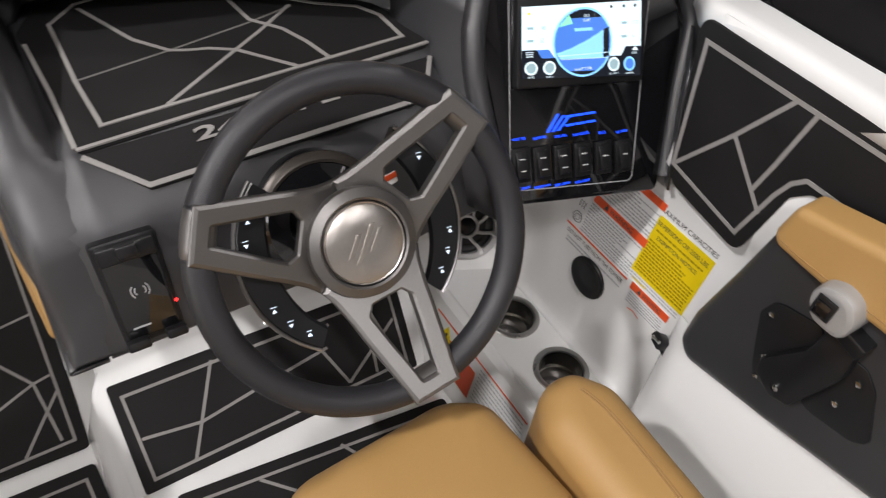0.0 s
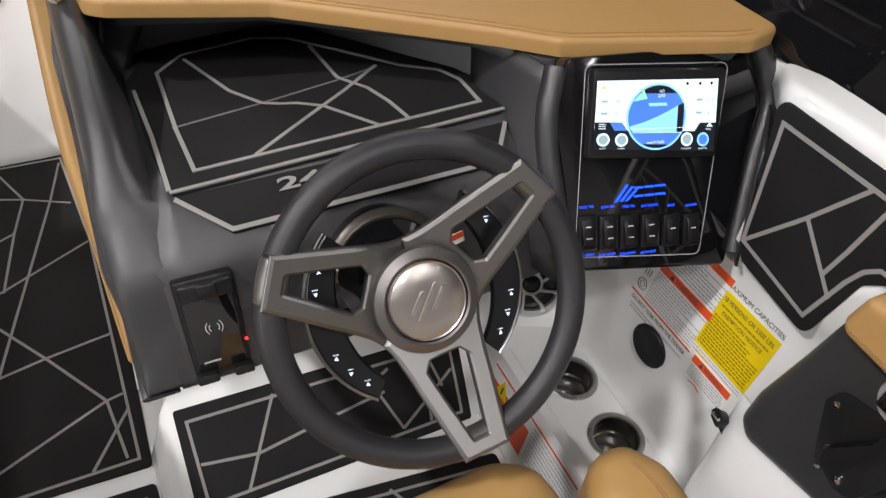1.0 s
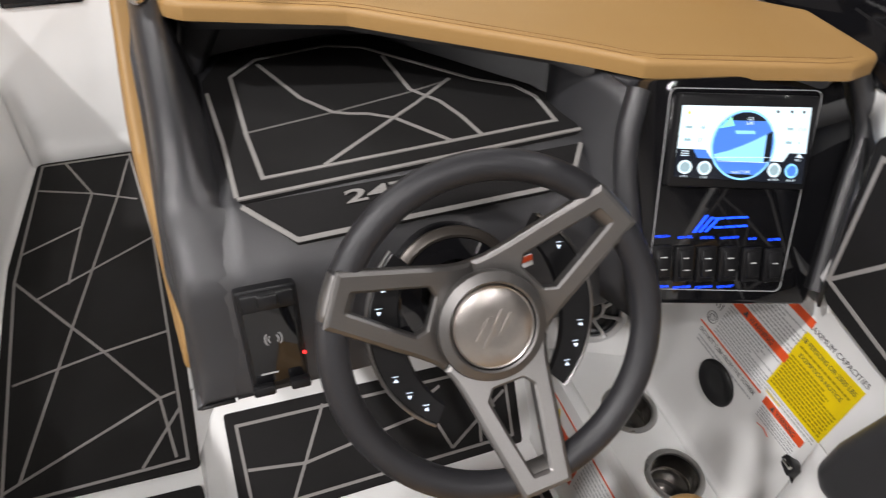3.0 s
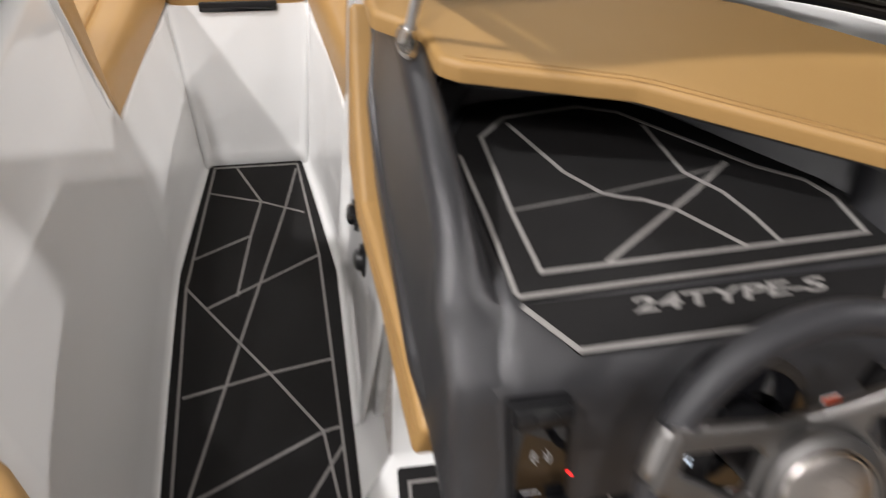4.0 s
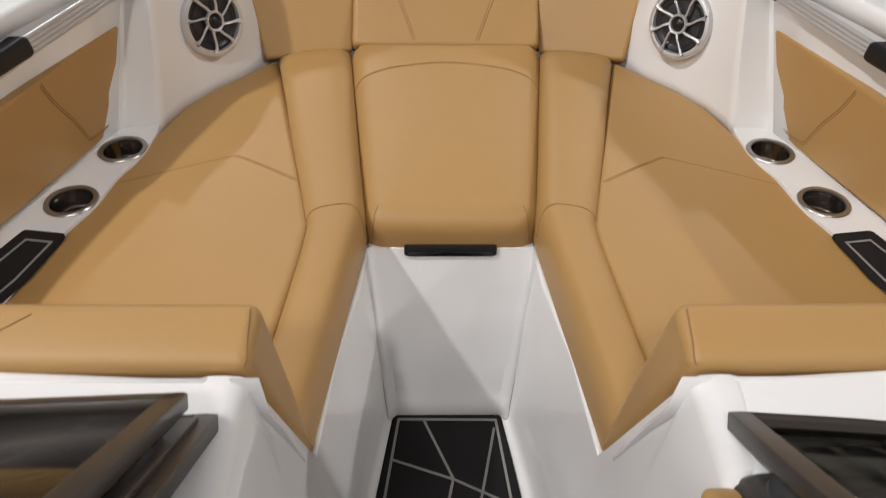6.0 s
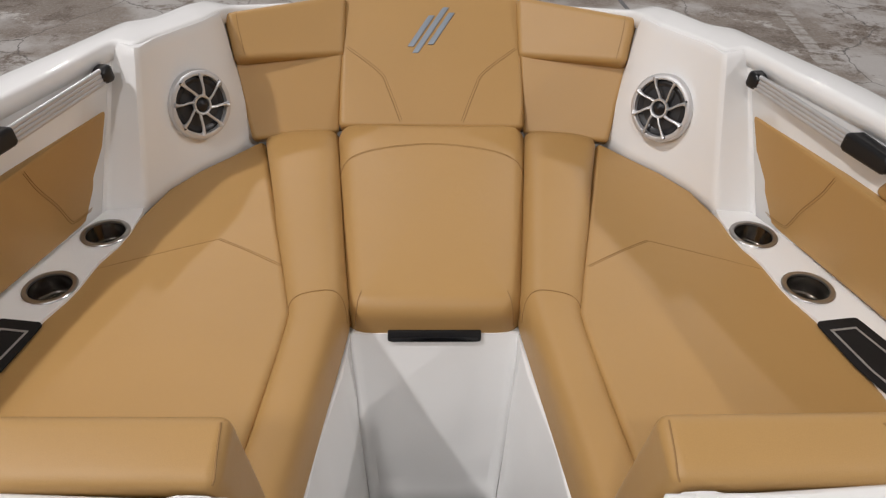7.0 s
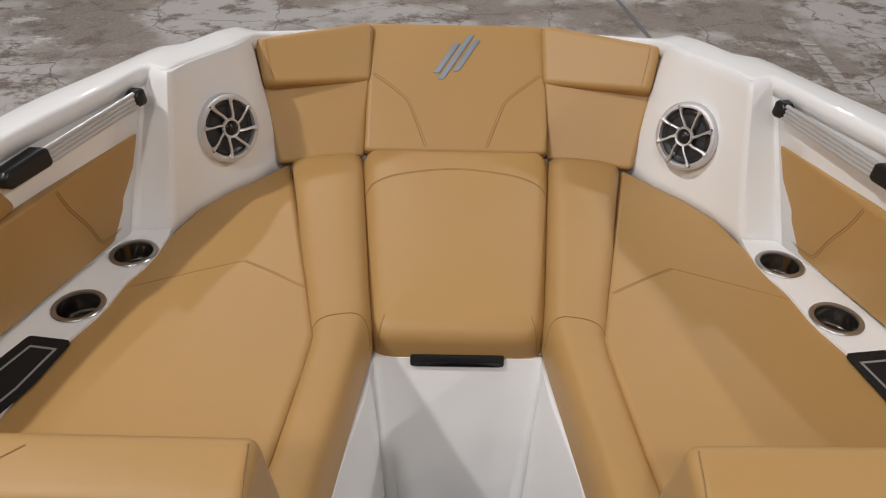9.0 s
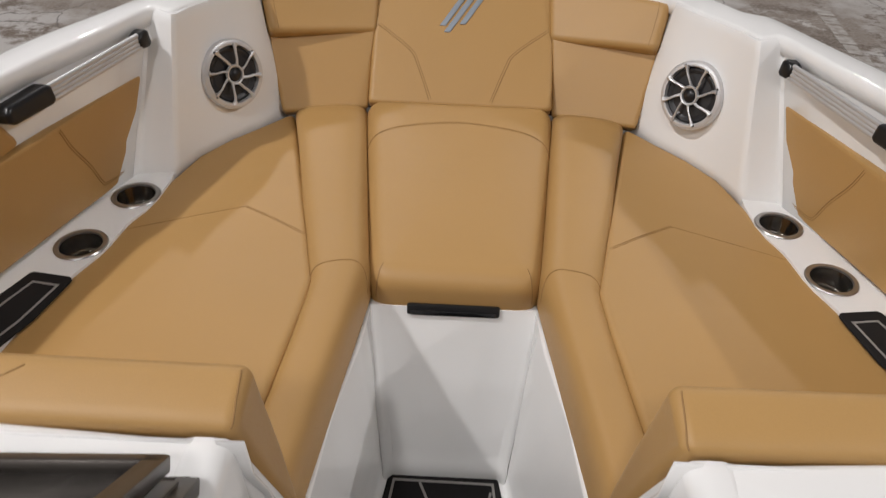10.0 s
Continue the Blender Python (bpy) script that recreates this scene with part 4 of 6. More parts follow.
# grab handles: fluted alloy bar between black end caps
def grab_handle(s):
    h = thing("grab_handle", "brushed alloy grab handle with black end caps", "handle", "grab handles")
    a, b = Vector((s * 0.778, 0.372, 0.886)), Vector((s * 0.880, 0.030, 0.878))
    d = (b - a).normalized()
    n = Vector((-s * 0.95, -0.29, 0.12)).normalized()
    m = Matrix((d, n.cross(d), n)).transposed().to_4x4()
    m = Matrix.Translation(a) @ m
    L = (b - a).length
    bm = bmesh.new()
    for k in range(4):
        tube_mesh([m @ Vector((0.02, -0.0135 + 0.009 * k, 0.034)), m @ Vector((L - 0.05, -0.0135 + 0.009 * k, 0.034))], 0.0056, 10, bm=bm)
    part("bar", bm, silver, h, "ribbed alloy bar")
    for lo, hi in ((-0.014, 0.026), (L - 0.060, L + 0.062)):
        pts = [(lo, -0.015), (lo + 0.010, -0.021), (hi - 0.012, -0.019), (hi, -0.010), (hi, 0.010), (hi - 0.012, 0.019), (lo + 0.010, 0.021), (lo, 0.015)]
        part("end_cap", pad_mesh([m @ Vector((x, y, 0.044)) for x, y in pts], n, 0.05, 0.009, 0.008, 0.001, 0.02), satin, h, "black plastic end cap")


for s in (-1, 1):
    grab_handle(s)

# vent slot under the centre cushion
vent = thing("vent_slot", "black plastic vent slot under the centre cushion", "vent")
slab("frame", [(-0.104, -0.0470, 0.440), (0.104, -0.0470, 0.440), (0.104, -0.040, 0.466), (-0.104, -0.040, 0.466)], (0, -1, 0.2), 0.012, satin, vent, "", 0.003, 0.006)
slab("slot", [(-0.096, -0.0476, 0.440), (0.096, -0.0476, 0.440), (0.096, -0.0450, 0.452), (-0.096, -0.0450, 0.452)], (0, -1, 0.2), 0.006, gloss, vent, "", 0.001, 0.002)
# white step below the vent
slab("vent_step", [(-0.128, -0.040, 0.418), (0.128, -0.040, 0.418), (0.118, -0.044, 0.400), (-0.118, -0.044, 0.400)], (0, -1, 0.2), 0.006, gelcoat, liner, "", 0.003, 0.006)

# ---- helm console ----
console = thing("helm_console", "black moulded helm console with a raised inboard arm", "console")


def shelf_z(x, y):
    return 0.797 - 0.08 * (y + 1.13) + 0.044 * (x - 0.35)


DASH = [(-1.05, 0.0), (-1.495, 0.0), (-1.51, -0.009), (-1.533, -0.022), (-1.553, -0.036), (-1.568, -0.048), (-1.579, -0.064), (-1.606, -0.112), (-1.638, -0.162), (-1.642, -0.172)]


def dash_z(y):
    for (y0, a), (y1, b) in zip(DASH, DASH[1:]):
        if y0 >= y >= y1:
            return 0.826 + a + (b - a) * (y0 - y) / (y0 - y1)
    return 0.826 + DASH[-1][1]


# inboard arm: y, foot of its side, ridge height
ARM = [(-0.866, 0.846, 0.862), (-0.872, 0.843, 0.878), (-0.885, 0.838, 0.890), (-0.93, 0.815, 0.906), (-1.02, 0.735, 0.926), (-1.12, 0.662, 0.935), (-1.20, 0.648, 0.929), (-1.30, 0.648, 0.912), (-1.40, 0.640, 0.888),
       (-1.45, 0.634, 0.868), (-1.48, 0.630, 0.850), (-1.50, 0.628, 0.836), (-1.52, 0.628, 0.8165), (-1.545, 0.628, 0.7985), (-1.565, 0.630, 0.783), (-1.577, 0.632, 0.7675), (-1.586, 0.634, 0.752), (-1.604, 0.638, 0.720),
       (-1.624, 0.643, 0.688), (-1.636, 0.646, 0.668), (-1.643, 0.648, 0.657)]
fine = []
for i in range(len(ARM) - 1):
    p0, p1, p2, p3 = (ARM[max(0, i - 1)], ARM[i], ARM[i + 1], ARM[min(len(ARM) - 1, i + 2)])
    for j in range(3):
        t = j / 3
        fine.append([b + 0.5 * t * ((c - a) + t * ((2 * a - 5 * b + 4 * c - d) + t * (3 * (b - c) + d - a))) if 3 < i < 10 else b + (c - b) * t for a, b, c, d in zip(p0, p1, p2, p3)])
fine.append(ARM[-1])
rows = []
for y, zf, zr in fine:
    aft = max(0.0, min(1.0, (-1.44 - y) / 0.08))
    fore = max(0.0, min(1.0, (y + 1.14) / 0.06))
    h = max(0.004, zr - zf)
    rr = min(0.024, h * 0.5)
    xo = 0.249 + 0.018 * (1 - aft) * min(1.0, h / 0.25) + 0.006 * aft
    xf = 0.247 + 0.008 * aft + 0.016 * max(0.0, min(1.0, (y + 1.02) / 0.09))
    xo = max(xo, xf + 0.006)
    floor = (dash_z(y) - 0.003) if y < -1.497 else shelf_z(0.34, y) - 0.010
    floor = min(floor, zr)
    xi = 0.336 + 0.010 * aft
    xi, floor = xi + 0.10 * fore, floor + (zr - 0.004 - floor) * fore
    bead = 0.005 * (1 - aft) * min(1.0, h / 0.2)
    row = [(xf + 0.012 + 0.03 * aft, y, zf - 0.04 * (1 - aft)), (xf + 0.003, y, zf), (xf - bead * 0.7, y, zf + 0.10 * h), (xf - bead, y, zf + 0.17 * h), (xf - bead * 0.6, y, zf + 0.235 * h), (xf + bead * 0.9, y, zf + 0.26 * h), (xf + bead * 1.1, y, zf + 0.29 * h)]
    row += [(xf + bead + (xo - xf - bead) * f, y, zf + 0.29 * h + (zr - rr - zf - 0.29 * h) * f) for f in (0.3, 0.65, 1.0)]
    row += [(xo + rr * (1 - math.cos(a)), y, zr - rr * (1 - math.sin(a))) for a in (0.3, 0.6, 0.9, 1.2, 1.5708)]
    crest = xo + rr + 0.006
    row += [(crest + (xi - crest) * f, y, floor + (zr - floor) * (0.5 + 0.5 * math.cos(math.pi * f ** 1.15))) for f in (0, 0.14, 0.28, 0.42, 0.56, 0.7, 0.85, 1.0)]
    rows.append(row)
skin("arm", rows, plastic, console, "black grained side arm", 0.004)
# shelf, rolled front edge and leaning aft face
rows = []
xs = [0.325, 0.345, 0.40, 0.5, 0.6, 0.7, 0.80, 0.86]
for y in (-1.05, -1.15, -1.25, -1.35, -1.45, -1.495):
    rows.append([(x, y, shelf_z(x, y)) for x in xs])
for y, dz in ((-1.51, -0.009), (-1.533, -0.022), (-1.553, -0.036), (-1.568, -0.048), (-1.579, -0.064), (-1.606, -0.112), (-1.638, -0.162), (-1.642, -0.172), (-1.636, -0.181), (-1.60, -0.186), (-1.45, -0.18)):
    rows.append([(x if k else 0.325 - 0.025 * min(1.0, (-1.50 - y) / 0.05), y, (0.826 if x < 0.7 else 0.826 + (x - 0.7) * 0.08) + dz - (0.001 if k == 0 else 0)) for k, x in enumerate(xs)])
skin("dash", rows, plastic, console, "black grained dash shelf and face")
# back wall of the shelf under the hood
BACK = [(0.300, -1.20), (0.312, -1.14), (0.335, -1.10), (0.37, -1.078), (0.42, -1.068), (0.55, -1.066), (0.63, -1.09), (0.70, -1.20), (0.76, -1.30), (0.805, -1.365), (0.825, -1.40)]
rows = [[(x - dx, y - dy, (shelf_z(x, y) - 0.004 if k == 0 else shelf_z(x, y) + dz)) for x, y in BACK] for k, (dx, dy, dz) in enumerate(((0, 0, 0), (0.004, 0.006, 0.004), (-0.004, -0.006, 0.02), (-0.012, -0.02, 0.05), (-0.02, -0.03, 0.08), (-0.026, -0.036, 0.108)))]
skin("hood_wall", rows, plastic, console, "black curved wall behind the dash shelf")
# hood deck below the tan pad
slab("hood", [(x, y, z - 0.012) for x, y, z in ((0.272, -0.872, 0.900), (0.285, -1.07, 0.925), (0.335, -1.18, 0.932), (0.54, -1.230, 0.934), (0.79, -1.41, 0.933), (0.843, -1.512, 0.933), (1.12, -1.572, 0.933), (1.192, -1.55, 0.934), (1.19, -1.35, 0.934), (0.95, -1.12, 0.922), (0.70, -0.96, 0.908))], (0, 0, 1), 0.02, plastic, console, "black hood rim", 0.008, 0.03)
hood_pad = cushion("dash_pad", [(0.237, -0.988, 0.947), (0.241, -1.081, 0.950), (0.275, -1.112, 0.952), (0.300, -1.147, 0.954), (0.306, -1.210, 0.955), (0.330, -1.228, 0.955), (0.536, -1.288, 0.955), (0.80, -1.465, 0.955), (0.862, -1.515, 0.955), (1.135, -1.590, 0.953), (1.194, -1.577, 0.953), (1.196, -1.43, 0.950), (0.93, -1.205, 0.945), (0.79, -1.075, 0.944), (0.66, -1.008, 0.944), (0.47, -0.990, 0.945)], (0, 0, 1), 0.026,
                   "tan vinyl pad with twin stitching on top of the dash", "pad", r=0.010, corner=0.022, crown=0.0)
AFT = [Vector(p) for p in ((0.318, -1.221, 0.96), (0.536, -1.288, 0.96), (0.80, -1.465, 0.96), (0.862, -1.515, 0.96), (1.119, -1.588, 0.96), (1.15, -1.588, 0.96))]
for off in (0.006, 0.015):
    run = []
    for a, b in zip(AFT, AFT[1:]):
        away = (b - a).cross(Vector((0, 0, 1))).normalized() * -off
        k = max(2, int((b - a).length / 0.03))
        run += [a.lerp(b, (i + 0.5) / k) + away for i in range(k)]
    seam(run, hood_pad, (0, 0, 1), r=0.0007)

# tan pad on the inboard side
side_pad = cushion("side_pad", [(0.222, -0.868, 0.856), (0.219, -0.93, 0.768), (0.218, -1.02, 0.657), (0.217, -1.12, 0.616), (0.218, -1.30, 0.604), (0.228, -1.44, 0.574), (0.240, -1.517, 0.562), (0.240, -1.517, 0.625), (0.234, -1.40, 0.648), (0.230, -1.25, 0.655), (0.230, -1.13, 0.662), (0.230, -1.02, 0.738), (0.228, -0.93, 0.822), (0.226, -0.893, 0.872)], (-1, 0, 0.1), 0.034,
        "tan vinyl trim pad along the inboard side of the helm", "pad", r=0.0105, corner=0.006, crown=0.0)
seam([(0.217, -0.90, 0.846), (0.215, -0.94, 0.785), (0.213, -1.02, 0.690), (0.212, -1.12, 0.640), (0.213, -1.30, 0.632), (0.222, -1.44, 0.612), (0.232, -1.50, 0.598)], side_pad, (-1, 0, 0.1), r=0.0008)

# shelf mat: flat top and a folded front flap
SN = Vector((-0.044, 0.08, 1)).normalized()


def shelf(pts, lift=0.006):
    return [(x, y, shelf_z(x, y) + lift) for x, y in pts]


deck_mat("black foam dash mat with grey groove lines", shelf([(0.344, -1.500), (0.338, -1.36), (0.338, -1.18), (0.372, -1.11), (0.43, -1.088), (0.57, -1.088), (0.63, -1.12), (0.745, -1.29), (0.79, -1.35), (0.805, -1.42), (0.800, -1.500)]),
         [shelf(r) for r in ([(0.426, -1.150), (0.467, -1.282), (0.500, -1.336), (0.522, -1.349), (0.545, -1.358), (0.575, -1.381), (0.603, -1.425), (0.627, -1.463)], [(0.616, -1.190), (0.621, -1.311), (0.650, -1.360), (0.663, -1.41), (0.670, -1.463)],
                             [(0.459, -1.461), (0.575, -1.381), (0.618, -1.352), (0.687, -1.299)])]
         + [shelf([(0.345, -1.493), (0.346, -1.36), (0.342, -1.22)]), shelf([(0.345, -1.497), (0.800, -1.497)])],
         up=SN, border=shelf([(0.381, -1.464), (0.378, -1.356), (0.381, -1.181), (0.425, -1.135), (0.541, -1.123), (0.593, -1.149), (0.719, -1.314), (0.767, -1.355), (0.782, -1.396), (0.778, -1.466)]), width=0.0056)
FLAP = Vector((0, -0.55, 0.835)).normalized()
flap_pts = [(0.346, -1.504, 0.830), (0.403, -1.556, 0.799), (0.765, -1.556, 0.806), (0.799, -1.508, 0.838)]
flap = deck_mat("black foam flap of the dash mat with pale model lettering", flap_pts, [[Vector(p) + FLAP * 0.0 for p in r] for r in ([(0.348, -1.507, 0.829), (0.403, -1.552, 0.802), (0.765, -1.552, 0.809), (0.797, -1.509, 0.838)],)], up=FLAP, width=0.006, thick=0.005, corner=0.003)
# pale lettering on the flap
TX = Vector((1, 0, 0.0185)).normalized()
TN = (FLAP - TX * FLAP.dot(TX)).normalized()
TM = Matrix.Translation(Vector((0.584, -1.5195, 0.8266)) + FLAP * 0.0012) @ Matrix((TX, TN.cross(TX), TN)).transposed().to_4x4()
words("lettering", "24TYPE-S", TM, 0.0225, groove, flap, 0.0004, width=0.230, bold=0.0005)
part("crease", ribbon_mesh([shelf([(0.374, -1.350), (0.503, -1.336), (0.616, -1.319), (0.687, -1.303)])], lambda p: SN, 0.0042, 0.0003),
     material("mat_crease", (0.15, 0.144, 0.138), 0.8, grain=0.3, grain_size=500), flap, "faint fold across the mat", False)

# ---- instrument panel ----
PN = Vector((-0.03, -0.854, 0.519)).normalized()
PO = Vector((0.888, -1.561, 0.913))
PX = Vector((1, -0.099, -0.104))
PX = (PX - PN * PX.dot(PN)).normalized()
PY = PN.cross(PX)
PM = Matrix.Translation(PO) @ Matrix((PX, PY, PN)).transposed().to_4x4()


def on_panel(p):
    d = Vector(p) - PO
    return d.dot(PX), d.dot(PY)


def panel_pts(pts, h=0.0):
    return [PM @ Vector((x, y, h)) for x, y in pts]


panel = thing("instrument_panel", "gloss black instrument panel with a lit touch screen and rocker switches", "instrument panel")
OUTL = [on_panel(p) for p in ((0.857, -1.541, 0.944), (1.15, -1.563, 0.926), (1.175, -1.61, 0.851), (1.088, -1.728, 0.651), (0.832, -1.691, 0.697), (0.827, -1.566, 0.901))]
part("panel_body", pad_mesh(panel_pts(OUTL), PN, 0.16, 0.004, 0.012, flat=True), gloss, panel)
INNER = [on_panel(p) for p in ((0.882, -1.549, 0.933), (1.119, -1.573, 0.907), (1.042, -1.711, 0.676), (0.831, -1.679, 0.715))]
rl = [PM @ Vector((q.x, q.y, 0.0)) for q in round_loop([Vector(p) for p in INNER[::-1]], 0.012)]
part("etched_line", ribbon_mesh([rl + rl[:2]], lambda p: PN, 0.0012, 0.0006), ink_grey, panel, "thin pale outline", False)
BEZ = [on_panel(p) for p in ((0.889, -1.553, 0.928), (1.107, -1.576, 0.902), (1.077, -1.639, 0.797), (0.862, -1.612, 0.829))]
DISP = [on_panel(p) for p in ((0.890, -1.561, 0.914), (1.089, -1.582, 0.891), (1.072, -1.634, 0.805), (0.872, -1.606, 0.839))]
screen = part("touch_screen", pad_mesh(panel_pts(BEZ, 0.010), PN, 0.012, 0.003, 0.006, flat=True), satin, panel, "dark framed touch screen")
# rounded black side rails
for pts in (((0.842, -1.543, 0.933), (0.834, -1.553, 0.917), (0.820, -1.572, 0.890), (0.812, -1.60, 0.845), (0.812, -1.640, 0.785), (0.820, -1.705, 0.680)), ((1.178, -1.566, 0.925), (1.190, -1.585, 0.895), (1.197, -1.612, 0.850), (1.172, -1.640, 0.800), (1.145, -1.672, 0.745), (1.110, -1.720, 0.664))):
    part("side_rail", tube_mesh(smooth_line([Vector(p) - PN * 0.004 for p in pts], 5), 0.0155, 14), plastic, panel, "rounded black side rail")
skin("side_plate", [[Vector(a).lerp(Vector(b), f) for f in (0, 0.2, 0.5, 0.8, 1)] for a, b in (((1.1025, -1.699, 0.838), (1.186, -1.618, 0.850)), ((1.1025, -1.704, 0.80), (1.174, -1.640, 0.80)), ((1.1025, -1.720, 0.735), (1.146, -1.674, 0.745)), ((1.1025, -1.738, 0.652), (1.112, -1.722, 0.655)))], plastic, panel, "black plate between the rail and the side mat", 0.004)
# moulding from the shelf up to the panel's inboard side
rows = []
for i in range(11):
    f = i / 10
    a = Vector((0.838, -1.526, 0.925)).lerp(Vector((0.818, -1.690, 0.67)), f)
    b = Vector((0.818, -1.44, 0.925)).lerp(Vector((0.772, -1.600, 0.68)), f) + Vector((-0.010, 0, 0)) * math.sin(math.pi * f)
    c = Vector((0.812, -1.365, 0.925)).lerp(Vector((0.760, -1.505, 0.66)), f)
    rows.append([a + Vector((0.02, 0.0, -0.005))] + [a * (1 - t) ** 2 + b * (2 * t * (1 - t)) + c * t * t for t in (0, 0.1, 0.22, 0.35, 0.5, 0.65, 0.8, 1.0)])
skin("panel_cheek", rows, plastic, console, "black moulded cheek beside the panel")

# ---- steering wheel ----
WC = Vector((0.569, -1.758, 0.814))
WN = Vector((-0.077, -0.815, 0.574)).normalized()
WM = facing(WC, WN, (0, 0, 1))
WR = 0.172


def on_wheel(r, deg, h=0.0):
    a = radians(deg)
    return WM @ Vector((r * math.cos(a), r * math.sin(a), h))


wheel = thing("steering_wheel", "black leather three-spoke steering wheel with grey metal spokes", "steering wheel")
SPOKES = (160.0, 41.0, 281.0)


def spoke_h(r):
    """Height of the spokes over the rim's plane: the wheel is dished."""
    return -0.024 + (r - 0.06) / 0.11 * 0.042


def spoke(a):
    """A forked plate: outline and window, chamfered, bent to the dish of the wheel."""
    from mathutils.geometry import tessellate_polygon
    outline = [(0.004, -0.030), (0.030, -0.0540), (0.0355, -0.0615), (0.043, -0.0580), (0.052, -0.0545), (0.064, -0.0515), (0.080, -0.0480), (0.10, -0.0445), (0.140, -0.0365), (0.1810, -0.0285)]
    outline = [Vector(p) for p in outline + [(r, -w) for r, w in reversed(outline)]]
    window = [(0.0690, -0.018), (0.079, -0.0265), (0.110, -0.0205), (0.140, -0.0140), (0.1620, -0.0095)]
    window = [Vector(p) for p in window + [(r, -w) for r, w in reversed(window)]]
    outline, window = dense(outline, 0.02), dense(round_loop(window, 0.002, 3), 0.02)
    d = (on_wheel(1, a) - WC).normalized()
    side = WN.cross(d)

    def put(p, h):
        return WC + d * p.x + side * p.y + WN * (spoke_h(p.x) + h + 0.00001 * a)

    bm = bmesh.new()
    loops = []
    for loop, grow in ((outline, 1), (window, -1)):
        rings = [(loop, -0.016), (loop, -0.0032 if grow > 0 else -0.0024), (shrink(loop, 0.0012 * grow), -0.0018 if grow > 0 else -0.0012), (shrink(loop, (0.0050 if grow > 0 else 0.0028) * grow), 0.0)]
        vs = [[bm.verts.new(put(p, h)) for p in ring] for ring, h in rings]
        for lo, hi in zip(vs, vs[1:]):
            for i in range(len(loop)):
                k = (i + 1) % len(loop)
                bm.faces.new((lo[i], lo[k], hi[k], hi[i]))
        loops.append((rings[-1][0], vs[-1], vs[0]))
    flat = [[Vector((p.x, p.y, 0)) for p in loops[0][0]], [Vector((p.x, p.y, 0)) for p in reversed(loops[1][0])]]
    for layer in (1, 2):
        every = list(loops[0][layer]) + list(reversed(loops[1][layer]))
        for t in tessellate_polygon(flat):
            bm.faces.new([every[i] for i in t])
    return part("spoke", bm, alloy, wheel, "forked satin grey metal spoke", False)


part("rim", tube_mesh([on_wheel(WR, d) for d in range(0, 360, 4)], 0.0165, 18, closed=True), leather, wheel, "black leather grip")
for a in SPOKES:
    part("rim_clamp", tube_mesh([on_wheel(WR, a + d) for d in (-7.8, -7.2, -4, 0, 4, 7.2, 7.8)], [0.0158, 0.0170, 0.0171, 0.0171, 0.0171, 0.0170, 0.0158], 18), alloy, wheel, "satin grey clamp on the rim")
    for e in (-8.2, 8.2):
        part("rim_gap", tube_mesh([on_wheel(WR, a + e - 0.35), on_wheel(WR, a + e + 0.35)], 0.0168, 18), satin, wheel, "thin dark joint")
    spoke(a)
part("hub", lathe_mesh([(0.030, -0.075), (0.054, -0.045), (0.0605, -0.030), (0.0615, -0.0185), (0.0600, -0.0140), (0.0500, -0.0095), (0.0475, -0.0110), (0.0465, -0.018), (0.0005, -0.018)], WM, 56), alloy, wheel, "grey metal hub")
part("hub_cap", lathe_mesh([(0.0460, -0.018), (0.0460, -0.0120), (0.0448, -0.0105), (0.0432, -0.0112), (0.0420, -0.0105), (0.02, -0.0095), (0.0005, -0.0092)], WM, 56), capmetal, wheel, "brushed champagne cap with a faint emblem")
for dx, lo, hi in ((-0.012, -0.012, 0.012), (0.0, -0.020, 0.020), (0.012, -0.010, 0.014)):
    q = [WM @ Vector((dx + t * 0.6 + w, t, -0.0088)) for t, w in ((lo, -0.003), (lo, 0.003), (hi, 0.003), (hi, -0.003))]
    part("cap_mark", pad_mesh(q, WN, 0.001, 0.0004, 0.0006, flat=True), capmetal, wheel, "raised slanted bar")
part("column", lathe_mesh([(0.035, -0.19), (0.040, -0.085), (0.034, -0.07), (0.0005, -0.06)], WM, 28), satin, wheel, "black steering column")
# button pods behind the spokes
for a0, a1, name in ((137, 240, "left"), (-46, 56, "right")):
    bm = bmesh.new()
    prof = []
    for i in range(21):
        f = i / 20
        d = a0 + (a1 - a0) * f
        t = 0.012 * math.sin(math.pi * f)
        prof.append([on_wheel(0.108 - t, d, -0.066), on_wheel(0.104 - t, d, -0.056), on_wheel(0.107 - t, d, -0.051), on_wheel(0.127, d, -0.049), on_wheel(0.131, d, -0.052), on_wheel(0.131, d, -0.066)])
    grid_mesh(prof, bm, closed=True)
    vv = list(bm.verts)
    bm.faces.new(vv[:6])
    bm.faces.new(vv[-6:])
    pod = part("button_pod", bm, satin, wheel, "curved black button pod with lit symbols")
    part("pod_edge", tube_mesh([on_wheel(0.131, a0 + (a1 - a0) * i / 20, -0.051) for i in range(21)], 0.0022, 8), brushed, pod, "thin metal edge")
    for k, d in enumerate((156, 168, 207, 219, 231) if name == "left" else (-36, -24, -12, 36, 47)):
        mm = facing(on_wheel(0.118, d, -0.0495), WN, (0, 0, 1))
        bm = tube_mesh([mm @ Vector((0.0023 * math.cos(2 * math.pi * i / 3 + 1.57 + k), 0.0023 * math.sin(2 * math.pi * i / 3 + 1.57 + k), 0.0003)) for i in range(3)], 0.0006, 5, closed=True)
        box_mesh(mm, -0.0011, 0.0011, -0.0011, 0.0011, 0, 0.0006, 0, bm)
        part("symbol", bm, white_glow, pod, "small lit white symbol", False)
        part("caption", box_mesh(mm, -0.0034, 0.0034, 0.0046, 0.0052, 0, 0.0004, 0), white_glow, pod, "", False)
